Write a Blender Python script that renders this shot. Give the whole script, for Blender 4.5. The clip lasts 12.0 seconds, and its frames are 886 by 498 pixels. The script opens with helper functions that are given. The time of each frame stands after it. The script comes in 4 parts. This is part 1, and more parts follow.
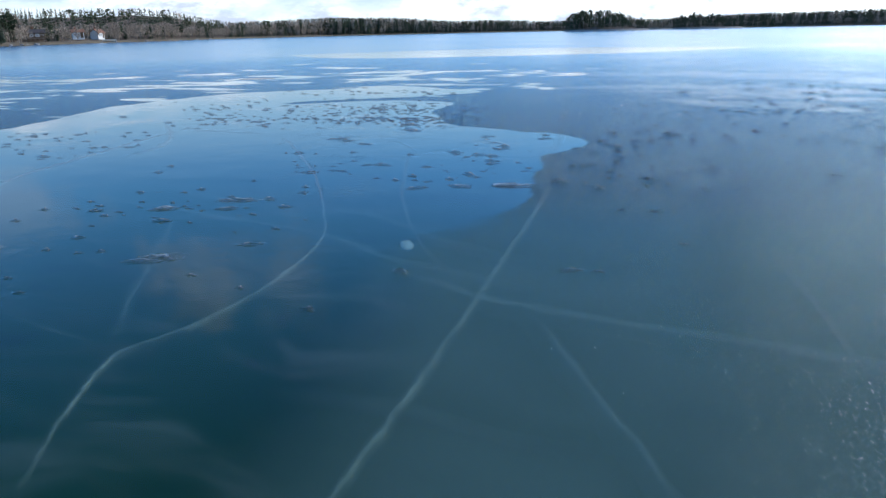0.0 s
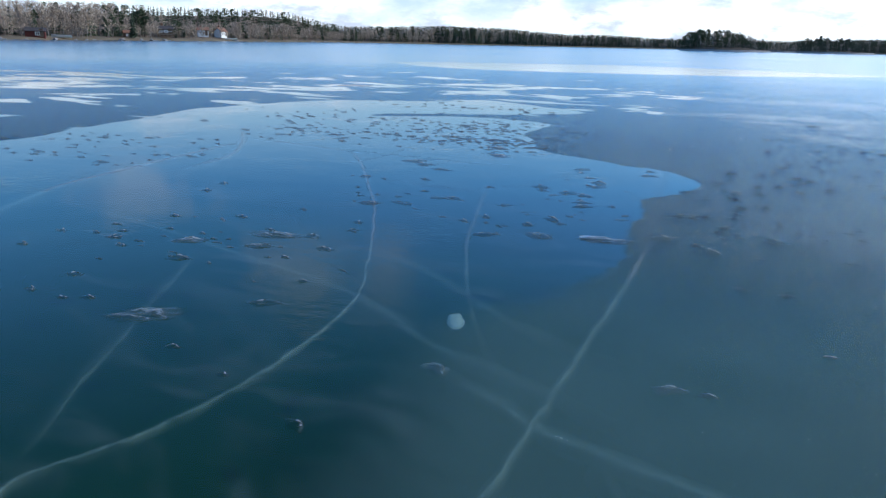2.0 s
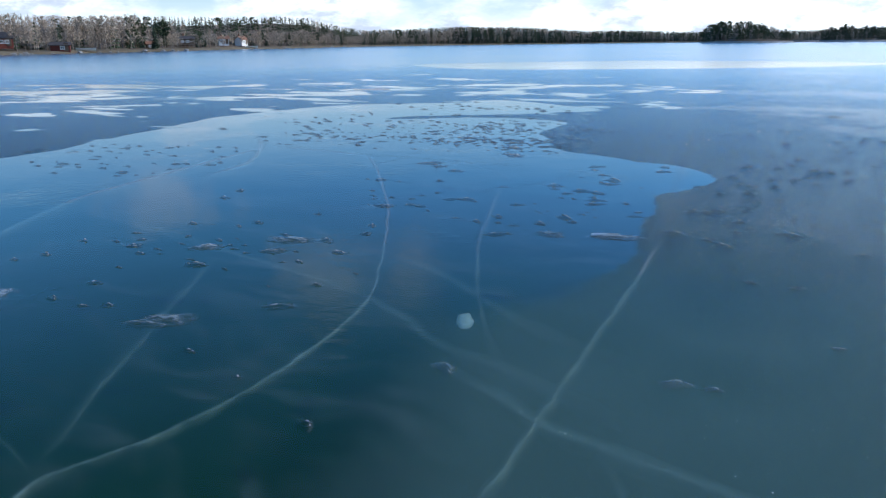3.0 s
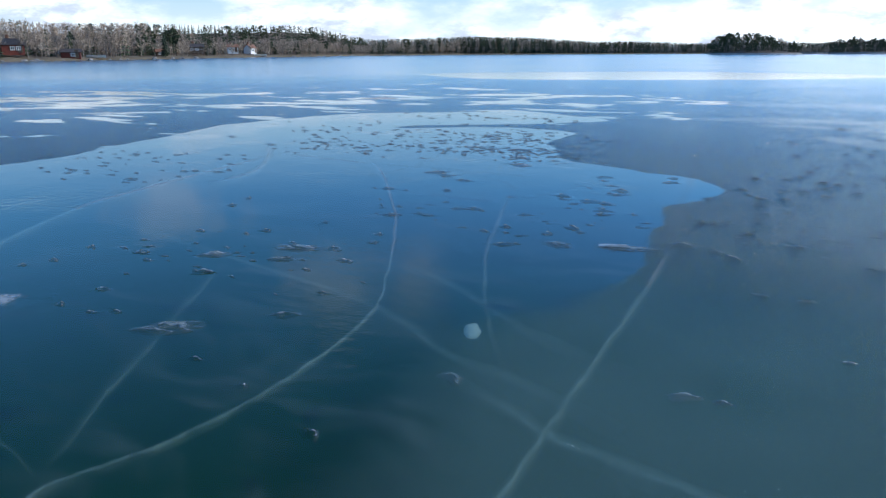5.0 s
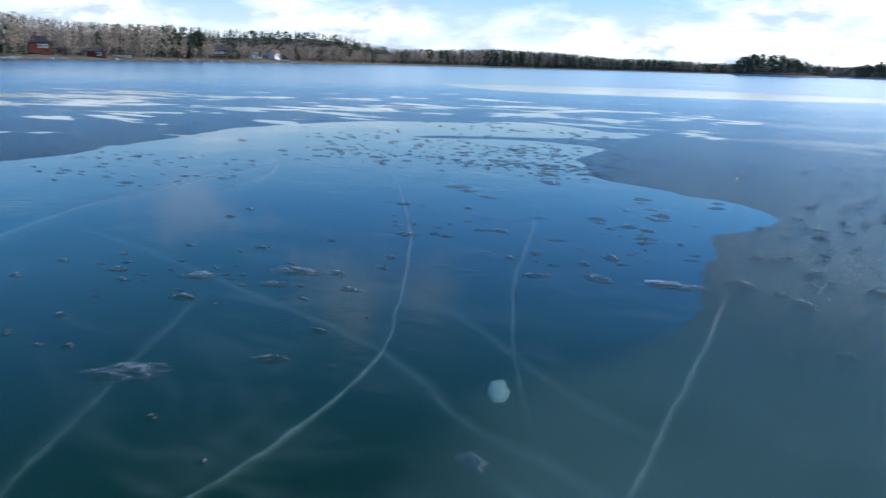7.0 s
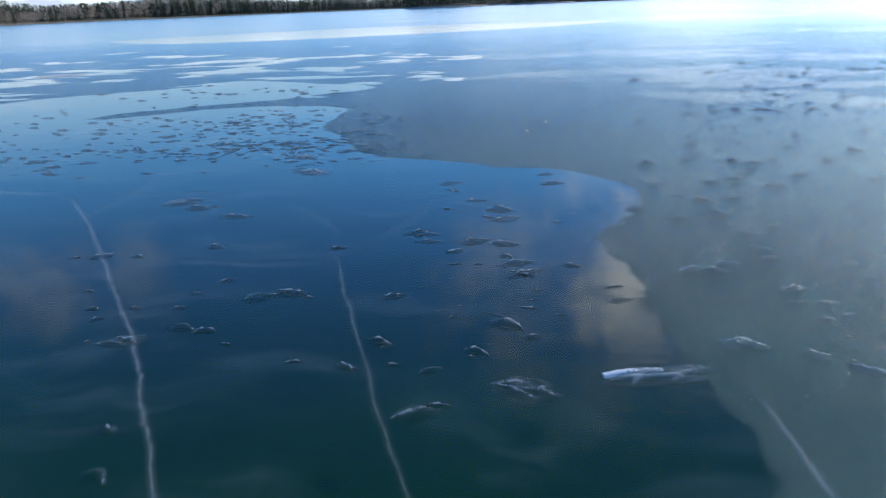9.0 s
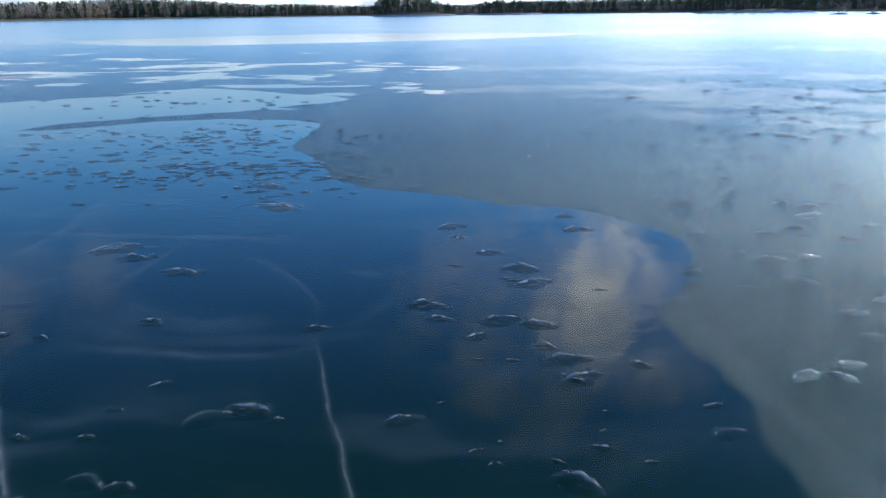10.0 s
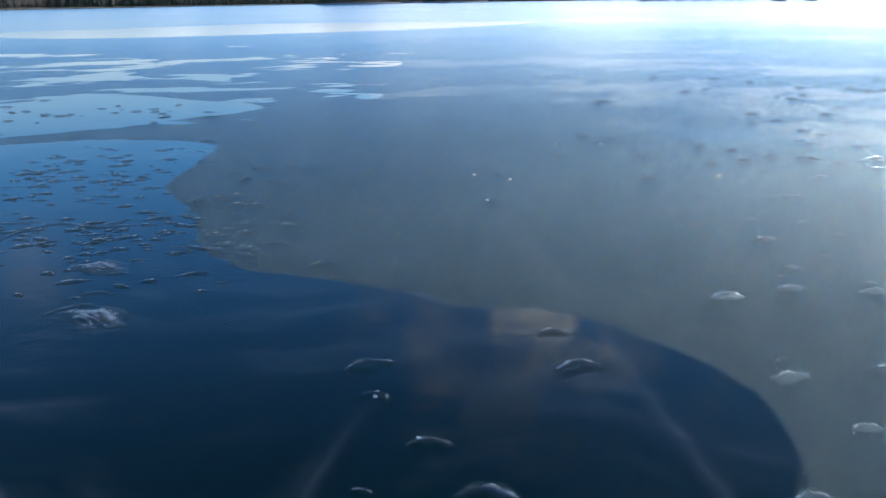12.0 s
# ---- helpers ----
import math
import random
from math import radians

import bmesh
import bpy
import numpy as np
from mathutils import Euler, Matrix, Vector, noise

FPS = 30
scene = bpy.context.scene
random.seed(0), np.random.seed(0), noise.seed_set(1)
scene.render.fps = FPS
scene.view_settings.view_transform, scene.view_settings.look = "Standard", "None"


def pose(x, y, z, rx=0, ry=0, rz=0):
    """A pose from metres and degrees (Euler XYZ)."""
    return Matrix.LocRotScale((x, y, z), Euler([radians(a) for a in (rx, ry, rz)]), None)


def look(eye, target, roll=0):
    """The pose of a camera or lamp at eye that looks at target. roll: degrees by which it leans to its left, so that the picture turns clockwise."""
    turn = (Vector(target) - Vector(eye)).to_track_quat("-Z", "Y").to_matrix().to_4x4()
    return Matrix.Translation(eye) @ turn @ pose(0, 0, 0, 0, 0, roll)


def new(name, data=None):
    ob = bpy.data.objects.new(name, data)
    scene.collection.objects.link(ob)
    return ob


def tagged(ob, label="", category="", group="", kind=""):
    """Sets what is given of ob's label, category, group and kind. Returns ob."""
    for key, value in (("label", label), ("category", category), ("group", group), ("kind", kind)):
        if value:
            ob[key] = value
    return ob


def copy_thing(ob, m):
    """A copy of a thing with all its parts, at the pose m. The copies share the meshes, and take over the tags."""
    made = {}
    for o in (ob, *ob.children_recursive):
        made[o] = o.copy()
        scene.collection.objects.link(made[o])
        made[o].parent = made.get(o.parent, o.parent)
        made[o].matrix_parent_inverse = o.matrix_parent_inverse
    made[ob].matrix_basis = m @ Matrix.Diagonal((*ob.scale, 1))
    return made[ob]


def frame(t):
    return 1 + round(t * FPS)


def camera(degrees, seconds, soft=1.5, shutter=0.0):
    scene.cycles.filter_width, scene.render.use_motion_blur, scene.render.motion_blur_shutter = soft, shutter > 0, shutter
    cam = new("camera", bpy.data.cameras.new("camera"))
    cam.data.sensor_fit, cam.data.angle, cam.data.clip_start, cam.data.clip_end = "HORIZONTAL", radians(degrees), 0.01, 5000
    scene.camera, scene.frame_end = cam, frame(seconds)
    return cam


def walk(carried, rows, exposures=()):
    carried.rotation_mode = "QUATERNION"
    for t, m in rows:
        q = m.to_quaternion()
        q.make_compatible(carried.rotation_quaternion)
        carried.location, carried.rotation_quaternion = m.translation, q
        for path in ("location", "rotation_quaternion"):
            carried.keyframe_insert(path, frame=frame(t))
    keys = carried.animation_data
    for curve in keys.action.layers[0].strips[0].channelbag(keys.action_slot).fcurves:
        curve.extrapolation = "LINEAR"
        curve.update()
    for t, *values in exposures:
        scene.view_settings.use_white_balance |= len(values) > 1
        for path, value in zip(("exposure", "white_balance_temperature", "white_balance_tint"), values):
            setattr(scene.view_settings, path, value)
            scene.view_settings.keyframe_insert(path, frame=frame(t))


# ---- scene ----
cam = camera(60.8, 12.0, soft=1.2, shutter=0.3)
PATH = [
    (0, (0.358, -0.248, 1.545), (-0.238, 1.579, 0.991), -1.2),
    (0.5, (0.051, 0.35, 1.556), (-0.561, 2.187, 1.054), 0.2),
    (1, (-0.062, 0.794, 1.546), (-0.758, 2.594, 1.021), 1.3),
    (1.5, (0.048, 1.06, 1.56), (-0.711, 2.818, 0.981), 1.1),
    (2, (0.12, 1.08, 1.592), (-0.709, 2.821, 1.063), 1.3),
    (2.5, (0.195, 1.083, 1.603), (-0.679, 2.804, 1.078), -0.3),
    (3, (0.234, 1.067, 1.61), (-0.652, 2.781, 1.083), -0.6),
    (5, (0.22, 1.072, 1.611), (-0.683, 2.784, 1.107), -0.2),
    (5.5, (0.205, 1.065, 1.612), (-0.732, 2.759, 1.11), 0.4),
    (6, (0.159, 1.041, 1.6), (-0.805, 2.717, 1.09), 0.9),
    (6.5, (0.015, 1.162, 1.54), (-1.027, 2.785, 1.013), 1.5),
    (7, (-0.225, 1.82, 1.525), (-1.167, 3.518, 1.048), 1.7),
    (7.5, (-0.647, 2.378, 1.557), (-1.262, 4.191, 0.977), 0.6),
    (7.7, (-0.821, 2.622, 1.571), (-1.372, 4.449, 0.973), -0.1),
    (9.3, (-2.011, 4.784, 1.467), (-2.184, 6.678, 0.847), -1.4),
    (9.5, (-2.105, 5.042, 1.456), (-2.26, 6.936, 0.831), -0.6),
    (10, (-2.223, 5.634, 1.464), (-2.353, 7.538, 0.867), -0.7),
    (10.5, (-2.302, 6.233, 1.458), (-2.37, 8.137, 0.849), -0.5),
    (11, (-2.311, 6.83, 1.454), (-2.316, 8.728, 0.824), -0.6),
    (11.5, (-2.262, 7.393, 1.46), (-2.228, 9.296, 0.846), -0.7),
    (12, (-2.181, 7.932, 1.476), (-2.183, 9.831, 0.85), -0.9),
]
walk(cam, [(t, look(eye, target, roll)) for t, eye, target, roll in PATH], [(0.0, 0.0, 6400, 10), (12.0, 0.0, 6400, 10)])

# ---- world, sun ----
SUN_AZ, SUN_EL = 48.0, 24.0


def aim(az, el):
    """A direction from degrees clockwise of +y and degrees above the horizon."""
    a, e = radians(az), radians(el)
    return Vector((math.sin(a) * math.cos(e), math.cos(a) * math.cos(e), math.sin(e)))


class Nodes:
    """Short hand for node trees: n(type, settings, input=value or socket)."""

    def __init__(self, tree):
        self.tree = tree
        tree.nodes.clear()

    def link(self, socket, value):
        if isinstance(value, bpy.types.NodeSocket):
            self.tree.links.new(value, socket)
        else:
            if isinstance(value, tuple) and len(value) == 3 and socket.type == "RGBA":
                value = (*value, 1)
            socket.default_value = value

    def node(self, kind, *values, **named):
        nd = self.tree.nodes.new("ShaderNode" + kind)
        for i, v in enumerate(values):
            if v is not None:
                self.link(nd.inputs[i], v)
        for k, v in named.items():
            self.link(nd.inputs[k.replace("_", " ")], v)
        return nd

    def math(self, op, *values, clamp=False):
        nd = self.node("Math", *values)
        nd.operation, nd.use_clamp = op, clamp
        return nd.outputs[0]

    def vmath(self, op, *values):
        nd = self.node("VectorMath", *values)
        nd.operation = op
        return nd

    def noise(self, vector, scale, detail=3.0, rough=0.5):
        nd = self.node("TexNoise", Vector=vector, Scale=scale, Detail=detail, Roughness=rough)
        return nd.outputs[0]

    def step(self, value, low, high, a=0.0, b=1.0):
        nd = self.node("MapRange", value, low, high, a, b)
        nd.interpolation_type = "SMOOTHSTEP"
        return nd.outputs[0]

    def mix(self, fac, a, b):
        nd = self.tree.nodes.new("ShaderNodeMix")
        nd.data_type = "RGBA"
        self.link(nd.inputs[0], fac)
        self.link(nd.inputs[6], a)
        self.link(nd.inputs[7], b)
        return nd.outputs[2]

    def blend(self, fac, a, b):
        return self.node("MixShader", fac, a, b).outputs[0]

    def schlick(self, normal, base=0.02, power=5.0):
        """Reflectance of ice: rises towards a grazing view, alike from both sides."""
        weight = self.node("LayerWeight", Blend=0.5)
        if normal is not None:
            self.link(weight.inputs["Normal"], normal)
        facing = weight.outputs["Facing"]
        return self.math("ADD", base, self.math("MULTIPLY", 1 - base, self.math("POWER", facing, power)))

    def bump(self, height, strength, distance, normal=None):
        nd = self.node("Bump", Height=height, Strength=strength, Distance=distance)
        if normal is not None:
            self.link(nd.inputs["Normal"], normal)
        return nd.outputs[0]


world = bpy.data.worlds.new("world")
scene.world = world
world.use_nodes = True
w = Nodes(world.node_tree)
sky = w.tree.nodes.new("ShaderNodeTexSky")
sky.sky_type, sky.sun_disc = "NISHITA", False
sky.sun_elevation, sky.sun_rotation = radians(SUN_EL), radians(SUN_AZ)
sky.air_density, sky.dust_density, sky.ozone_density = 1.0, 0.3, 3.0
SKY = 0.176
deep = w.mix(1.0, sky.outputs[0], (SKY * 0.37, SKY * 0.76, SKY * 1.11))
deep.node.blend_type = "MULTIPLY"
ray_to = w.node("TexCoord").outputs["Generated"]
xyz = w.node("SeparateXYZ", ray_to)
up = w.math("MAXIMUM", xyz.outputs[2], 0.0)
puffs = w.vmath("MULTIPLY", ray_to, (1.0, 1.0, 2.6)).outputs[0]
billow = w.noise(puffs, 7.5, 8.0, 0.55)
# cloud deck: broken low over the horizon, thinning out higher up
near_sun = w.vmath("DOT_PRODUCT", ray_to, tuple(aim(SUN_AZ, SUN_EL))).outputs["Value"]
bank = w.math("MULTIPLY", w.step(near_sun, 0.30, 0.97, 0.0, 0.38), w.step(up, 0.08, 0.26, 1.0, 0.0))
cover = w.math("SUBTRACT", w.step(up, 0.02, 0.17, 0.34, 0.74), bank)
deck = w.step(w.math("SUBTRACT", billow, cover), -0.02, 0.24)
# pale haze low over the horizon
deep = w.mix(w.step(up, 0.03, 0.19, 0.85, 0.0), deep, (0.55, 0.77, 1.0))
deep = w.mix(w.step(up, 0.02, 0.09, 0.9, 0.0), deep, (0.74, 0.92, 1.0))
lump = w.noise(ray_to, 13.0, 8.0, 0.62)
heap = 0.0
# single cumulus clouds: azimuth, elevation, half width, half height in degrees, density
for az, el, half_w, half_h, dense in ((-48, 11, 7, 2.6, 0.2), (-36, 17, 6.0, 4.0, 0.25), (-30, 18, 4.0, 4.0, 0.18), (8.5, 21, 7.0, 8.0, 0.85), (24.7, 21, 3.5, 4.0, 0.45), (6, 22, 15, 12, 0.24), (60, 30, 14, 7, 0.8), (-90, 28, 16, 7, 0.6), (150, 35, 20, 8, 0.7), (-150, 25, 18, 7, 0.7)):
    d = aim(az, el)
    side = aim(az + 90, 0)
    rise = side.cross(d)
    u = w.math("DIVIDE", w.vmath("DOT_PRODUCT", ray_to, tuple(side)).outputs["Value"], math.sin(radians(half_w)))
    v = w.math("DIVIDE", w.vmath("DOT_PRODUCT", ray_to, tuple(rise)).outputs["Value"], math.sin(radians(half_h)))
    ahead = w.math("GREATER_THAN", w.vmath("DOT_PRODUCT", ray_to, tuple(d)).outputs["Value"], 0.0)
    fall = w.math("SUBTRACT", 1.0, w.math("ADD", w.math("MULTIPLY", u, u), w.math("MULTIPLY", v, v)))
    puff = w.step(w.math("ADD", fall, w.math("MULTIPLY", w.math("SUBTRACT", lump, 0.5), 4.4)), 0.0, 1.4, 0.0, dense)
    heap = w.math("MAXIMUM", heap, w.math("MULTIPLY", puff, ahead))
CLOUD = 1.12
shade = w.step(w.noise(w.vmath("ADD", puffs, (0.0, 0.0, 0.05)).outputs[0], 11.0, 7.0, 0.6), 0.36, 0.52)
cloud = w.mix(shade, (0.60 * CLOUD, 0.70 * CLOUD, 0.88 * CLOUD), (1.03 * CLOUD, 1.12 * CLOUD, 1.20 * CLOUD))
# clouds glow towards the sun
glow = w.step(near_sun, 0.5, 1.0, 1.0, 2.15)
cloud = w.vmath("SCALE", cloud, None, None, glow).outputs[0]
final = w.mix(deck, deep, cloud)
# the single clouds are lit warm from the low sun
warm = w.mix(shade, (0.60, 0.66, 0.72), (1.18, 1.24, 1.26))
final = w.mix(heap, final, w.vmath("SCALE", warm, None, None, w.step(near_sun, 0.5, 1.0, 0.8, 1.9)).outputs[0])
ground_shade = w.node("Background", Color=final, Strength=1.0)
w.node("OutputWorld", ground_shade.outputs[0])

sun = new("sun", bpy.data.lights.new("sun", "SUN"))
sun.data.energy, sun.data.angle, sun.data.color = 3.0, radians(0.53), (1.0, 0.955, 0.90)
sun.matrix_world = look(aim(SUN_AZ, SUN_EL) * 100, (0, 0, 0))


# ---- materials ----
def material(name):
    m = bpy.data.materials.new(name)
    m.use_nodes = True
    n = Nodes(m.node_tree)
    n.place = n.node("NewGeometry").outputs["Position"]
    n.local = n.node("TexCoord").outputs["Object"]
    return m, n


def finish(n, shader):
    n.node("OutputMaterial", shader)


def surface(name, dark, light, scale, rough=0.8, bump=0.2, size=0.05, per_object=0.0, place="local", metal=0.0):
    """A plain opaque surface: two tones mixed by noise at two scales, with relief."""
    m, n = material(name)
    at = n.local if place == "local" else n.place
    coarse, fine = n.noise(at, scale, 4.0, 0.6), n.noise(at, scale * 7.3, 4.0, 0.6)
    fac = n.math("ADD", n.math("MULTIPLY", coarse, 0.65), n.math("MULTIPLY", fine, 0.35))
    fac = n.step(fac, 0.3, 0.7)
    if per_object:
        rnd = n.node("ObjectInfo").outputs["Random"]
        fac = n.math("ADD", n.math("MULTIPLY", fac, 1 - per_object), n.math("MULTIPLY", rnd, per_object))
    colour = n.mix(fac, dark, light)
    bsdf = n.node("BsdfPrincipled", Base_Color=colour, Roughness=rough, Metallic=metal, Normal=n.bump(fine, bump, size))
    finish(n, bsdf.outputs[0])
    return m


def make_ice():
    """Clear black ice with a thin rough film of frozen slush where the film attribute is positive."""
    m, n = material("lake_ice")
    p = n.place
    edge = n.node("Attribute")
    edge.attribute_name = "film"
    soft = n.node("Attribute")
    soft.attribute_name = "soft"
    wob = n.math("MULTIPLY", n.math("SUBTRACT", n.noise(p, 5.0, 5.0, 0.6), 0.5), 0.22)
    sd = n.math("ADD", edge.outputs["Fac"], wob)
    film = n.node("MapRange", n.math("DIVIDE", sd, soft.outputs["Fac"]), -0.5, 0.5, 0.0, 1.0)
    film.interpolation_type = "SMOOTHSTEP"
    film = film.outputs[0]
    # gentle waves frozen into the clear ice
    wave = n.noise(p, 1.3, 3.0, 0.5)
    ripple = n.noise(n.vmath("MULTIPLY", p, (0.8, 1.0, 1.0)).outputs[0], 10.0, 4.0, 0.55)
    scuff = n.step(n.noise(p, 0.55, 4.0, 0.6), 0.44, 0.70)
    still = n.node("Attribute")
    still.attribute_name = "farness"
    live = n.math("SUBTRACT", 1.0, still.outputs["Fac"])
    clear_n = n.bump(ripple, n.math("MULTIPLY", n.math("MULTIPLY", scuff, live), 0.24), 0.02, n.bump(wave, n.math("MULTIPLY", live, 0.06), 0.05))
    # milky wisps and dust inside the clear ice
    warp = n.vmath("ADD", p, n.vmath("SCALE", n.node("TexNoise", Vector=p, Scale=0.8, Detail=3.0).outputs[1], None, None, 1.2).outputs[0]).outputs[0]
    combed = n.vmath("MULTIPLY", warp, (0.9, 2.6, 1.0)).outputs[0]
    wisp = n.step(n.noise(combed, 1.1, 6.0, 0.62), 0.46, 0.78, 0.0, 0.065)
    dust = n.step(n.noise(p, 55.0, 2.0, 0.5), 0.74, 0.80, 0.0, 0.25)
    # grain of the film
    grain = n.noise(p, 75.0, 4.0, 0.75)
    rime = n.noise(p, 24.0, 5.0, 0.7)
    where = n.node("SeparateXYZ", p)
    grit = n.math("MAXIMUM", n.step(where.outputs[0], 0.1, 1.3), n.step(where.outputs[1], 5.5, 8.5))
    farness = n.node("Attribute")
    farness.attribute_name = "farness"
    rest = n.math("SUBTRACT", 1.0, farness.outputs["Fac"])
    film_n = n.bump(grain, n.math("MULTIPLY", rest, n.math("ADD", 0.3, n.math("MULTIPLY", grit, 0.7))), 0.012, n.bump(rime, n.math("MULTIPLY", rest, 0.3), 0.012))
    fres = n.schlick(clear_n)
    gloss = n.node("BsdfGlossy", Color=(1, 1, 1), Roughness=n.math("ADD", 0.03, n.math("MULTIPLY", still.outputs["Fac"], 0.12)), Normal=clear_n).outputs[0]
    see = n.node("BsdfTransparent", Color=(0.76, 0.93, 0.86)).outputs[0]
    haze = n.node("BsdfDiffuse", Color=(0.62, 0.70, 0.68)).outputs[0]
    clear = n.blend(fres, n.blend(n.math("ADD", wisp, dust), see, haze), gloss)
    fres2 = n.schlick(None, 0.03, n.math("SUBTRACT", 6.2, n.math("MULTIPLY", farness.outputs["Fac"], 1.4)))
    # pits and glazed grains: the film shines unevenly
    pit = n.step(n.noise(p, 65.0, 3.0, 0.8), 0.42, 0.58)
    fleck = n.step(n.noise(p, 26.0, 4.0, 0.75), 0.32, 0.66)
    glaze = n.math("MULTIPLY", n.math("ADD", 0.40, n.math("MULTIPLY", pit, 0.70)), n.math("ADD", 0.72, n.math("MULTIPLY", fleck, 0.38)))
    glaze = n.math("MAXIMUM", glaze, farness.outputs["Fac"])
    # far out a whiter, banded sheen is painted into the glossy colour
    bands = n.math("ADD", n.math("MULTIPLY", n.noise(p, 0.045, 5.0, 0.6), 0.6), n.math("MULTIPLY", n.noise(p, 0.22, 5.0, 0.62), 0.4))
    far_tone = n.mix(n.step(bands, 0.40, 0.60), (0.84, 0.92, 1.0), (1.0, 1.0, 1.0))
    gloss2 = n.node("BsdfGlossy", Color=n.mix(farness.outputs["Fac"], n.vmath("SCALE", (0.71, 0.93, 1.0), None, None, glaze).outputs[0], far_tone), Roughness=n.math("SUBTRACT", 0.27, n.math("MULTIPLY", farness.outputs["Fac"], 0.11)), Normal=film_n).outputs[0]
    # single grains of the crust catch the low sun
    facet = n.bump(n.noise(p, 62.0, 3.0, 0.7), n.math("MULTIPLY", rest, n.math("ADD", 0.05, n.math("MULTIPLY", grit, 0.75))), 0.014)
    glint = n.node("BsdfGlossy", Color=(0.76, 0.92, 0.97), Roughness=0.13, Normal=facet).outputs[0]
    gloss2 = n.blend(n.math("MULTIPLY", rest, 0.34), gloss2, glint)
    # milkier film before y 7.5; tone below grows paler from y 6 to 12
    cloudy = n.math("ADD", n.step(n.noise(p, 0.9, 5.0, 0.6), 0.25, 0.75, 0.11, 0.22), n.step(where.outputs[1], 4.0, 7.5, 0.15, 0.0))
    # white dots painted as glitter, thick on the side away from the clear window
    sparkle = n.math("MULTIPLY", n.step(n.noise(p, 110.0, 3.0, 0.7), 0.63, 0.67), n.math("MULTIPLY", grit, n.step(n.noise(p, 1.7, 4.0, 0.6), 0.35, 0.7)))
    tone = n.mix(sparkle, n.mix(n.step(where.outputs[1], 6.0, 12.0), (0.18, 0.295, 0.27), (0.25, 0.34, 0.34)), (0.80, 0.86, 0.88))
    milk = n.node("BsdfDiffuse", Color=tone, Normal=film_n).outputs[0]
    body = n.blend(n.math("ADD", cloudy, n.math("MULTIPLY", sparkle, 0.85)), see, milk)
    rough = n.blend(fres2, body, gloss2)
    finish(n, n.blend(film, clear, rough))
    return m


def make_veil(name, alpha, colour, scale, low=0.18):
    """White fractures seen inside the ice: patchy, partly see-through."""
    m, n = material(name)
    d = n.node("BsdfDiffuse", Color=colour).outputs[0]
    t = n.node("BsdfTransparent").outputs[0]
    patch = n.step(n.noise(n.place, scale, 5.0, 0.65), 0.33, 0.72, low * alpha, alpha)
    depth = n.node("Attribute")
    depth.attribute_name = "fade"
    finish(n, n.blend(n.math("MULTIPLY", patch, depth.outputs["Fac"]), t, d))
    return m


def make_lump_ice(name, crest_gleam, least=0.0):
    m, n = material(name)
    p = n.place
    nr = n.bump(n.noise(p, 45.0, 4.0, 0.6), 0.35, 0.008)
    fres = n.schlick(nr)
    gloss = n.node("BsdfGlossy", Color=(1, 1, 1), Roughness=0.05, Normal=nr).outputs[0]
    inner = n.node("BsdfDiffuse", Color=n.mix(n.noise(p, 30.0, 4.0, 0.65), (0.003, 0.022, 0.020), (0.012, 0.045, 0.040))).outputs[0]
    milk = n.blend(0.5, n.node("BsdfDiffuse", Color=(0.86, 0.90, 0.92), Normal=nr).outputs[0], n.node("BsdfTranslucent", Color=(0.84, 0.92, 0.94), Normal=nr).outputs[0])
    # white crest paints the gleam; dark inner stands for the dim near slope
    crest = n.node("Attribute")
    crest.attribute_name = "crest"
    body = n.blend(n.math("ADD", least, n.math("MULTIPLY", crest.outputs["Fac"], n.step(n.noise(p, 25.0, 4.0, 0.6), 0.3, 0.65, 0.6, crest_gleam))), inner, milk)
    # glassy at the rim, so that the lump melts into the sheet it froze to
    rim = n.node("Attribute")
    rim.attribute_name = "fade"
    thick = n.math("MULTIPLY", rim.outputs["Fac"], n.step(n.noise(p, 20.0, 4.0, 0.65), 0.3, 0.65, 0.6, 1.0))
    finish(n, n.blend(thick, n.node("BsdfTransparent").outputs[0], n.blend(fres, body, gloss)))
    return m


def make_snow(name, alpha_low):
    m, n = material(name)
    p = n.place
    nr = n.bump(n.noise(p, 30.0, 5.0, 0.6), 0.5, 0.02)
    d = n.node("BsdfPrincipled", Base_Color=n.mix(n.noise(p, 9.0, 4.0, 0.6), (0.62, 0.68, 0.72), (0.82, 0.86, 0.88)), Roughness=0.55, Normal=nr).outputs[0]
    t = n.node("BsdfTransparent").outputs[0]
    fade = n.node("Attribute")
    fade.attribute_name = "fade"
    k = n.math("ADD", fade.outputs["Fac"], n.math("MULTIPLY", n.math("SUBTRACT", n.noise(p, 4.0, 6.0, 0.68), 0.5), 2.4))
    finish(n, n.blend(n.step(k, alpha_low, alpha_low + 0.7, 0.0, 0.5), t, d))
    return m


def make_water():
    """Lake water: green over the shallow bottom, dark where it deepens away from the landing."""
    m, n = material("deep_water")
    y = n.node("SeparateXYZ", n.place).outputs[1]
    drift = n.noise(n.place, 0.3, 4.0, 0.6)
    deeper = n.step(n.math("ADD", y, n.math("MULTIPLY", drift, 4.0)), 8.2, 12.5)
    tone = n.mix(drift, (0.008, 0.042, 0.020), (0.012, 0.058, 0.028))
    finish(n, n.node("BsdfDiffuse", Color=n.mix(deeper, tone, (0.002, 0.010, 0.008))).outputs[0])
    return m


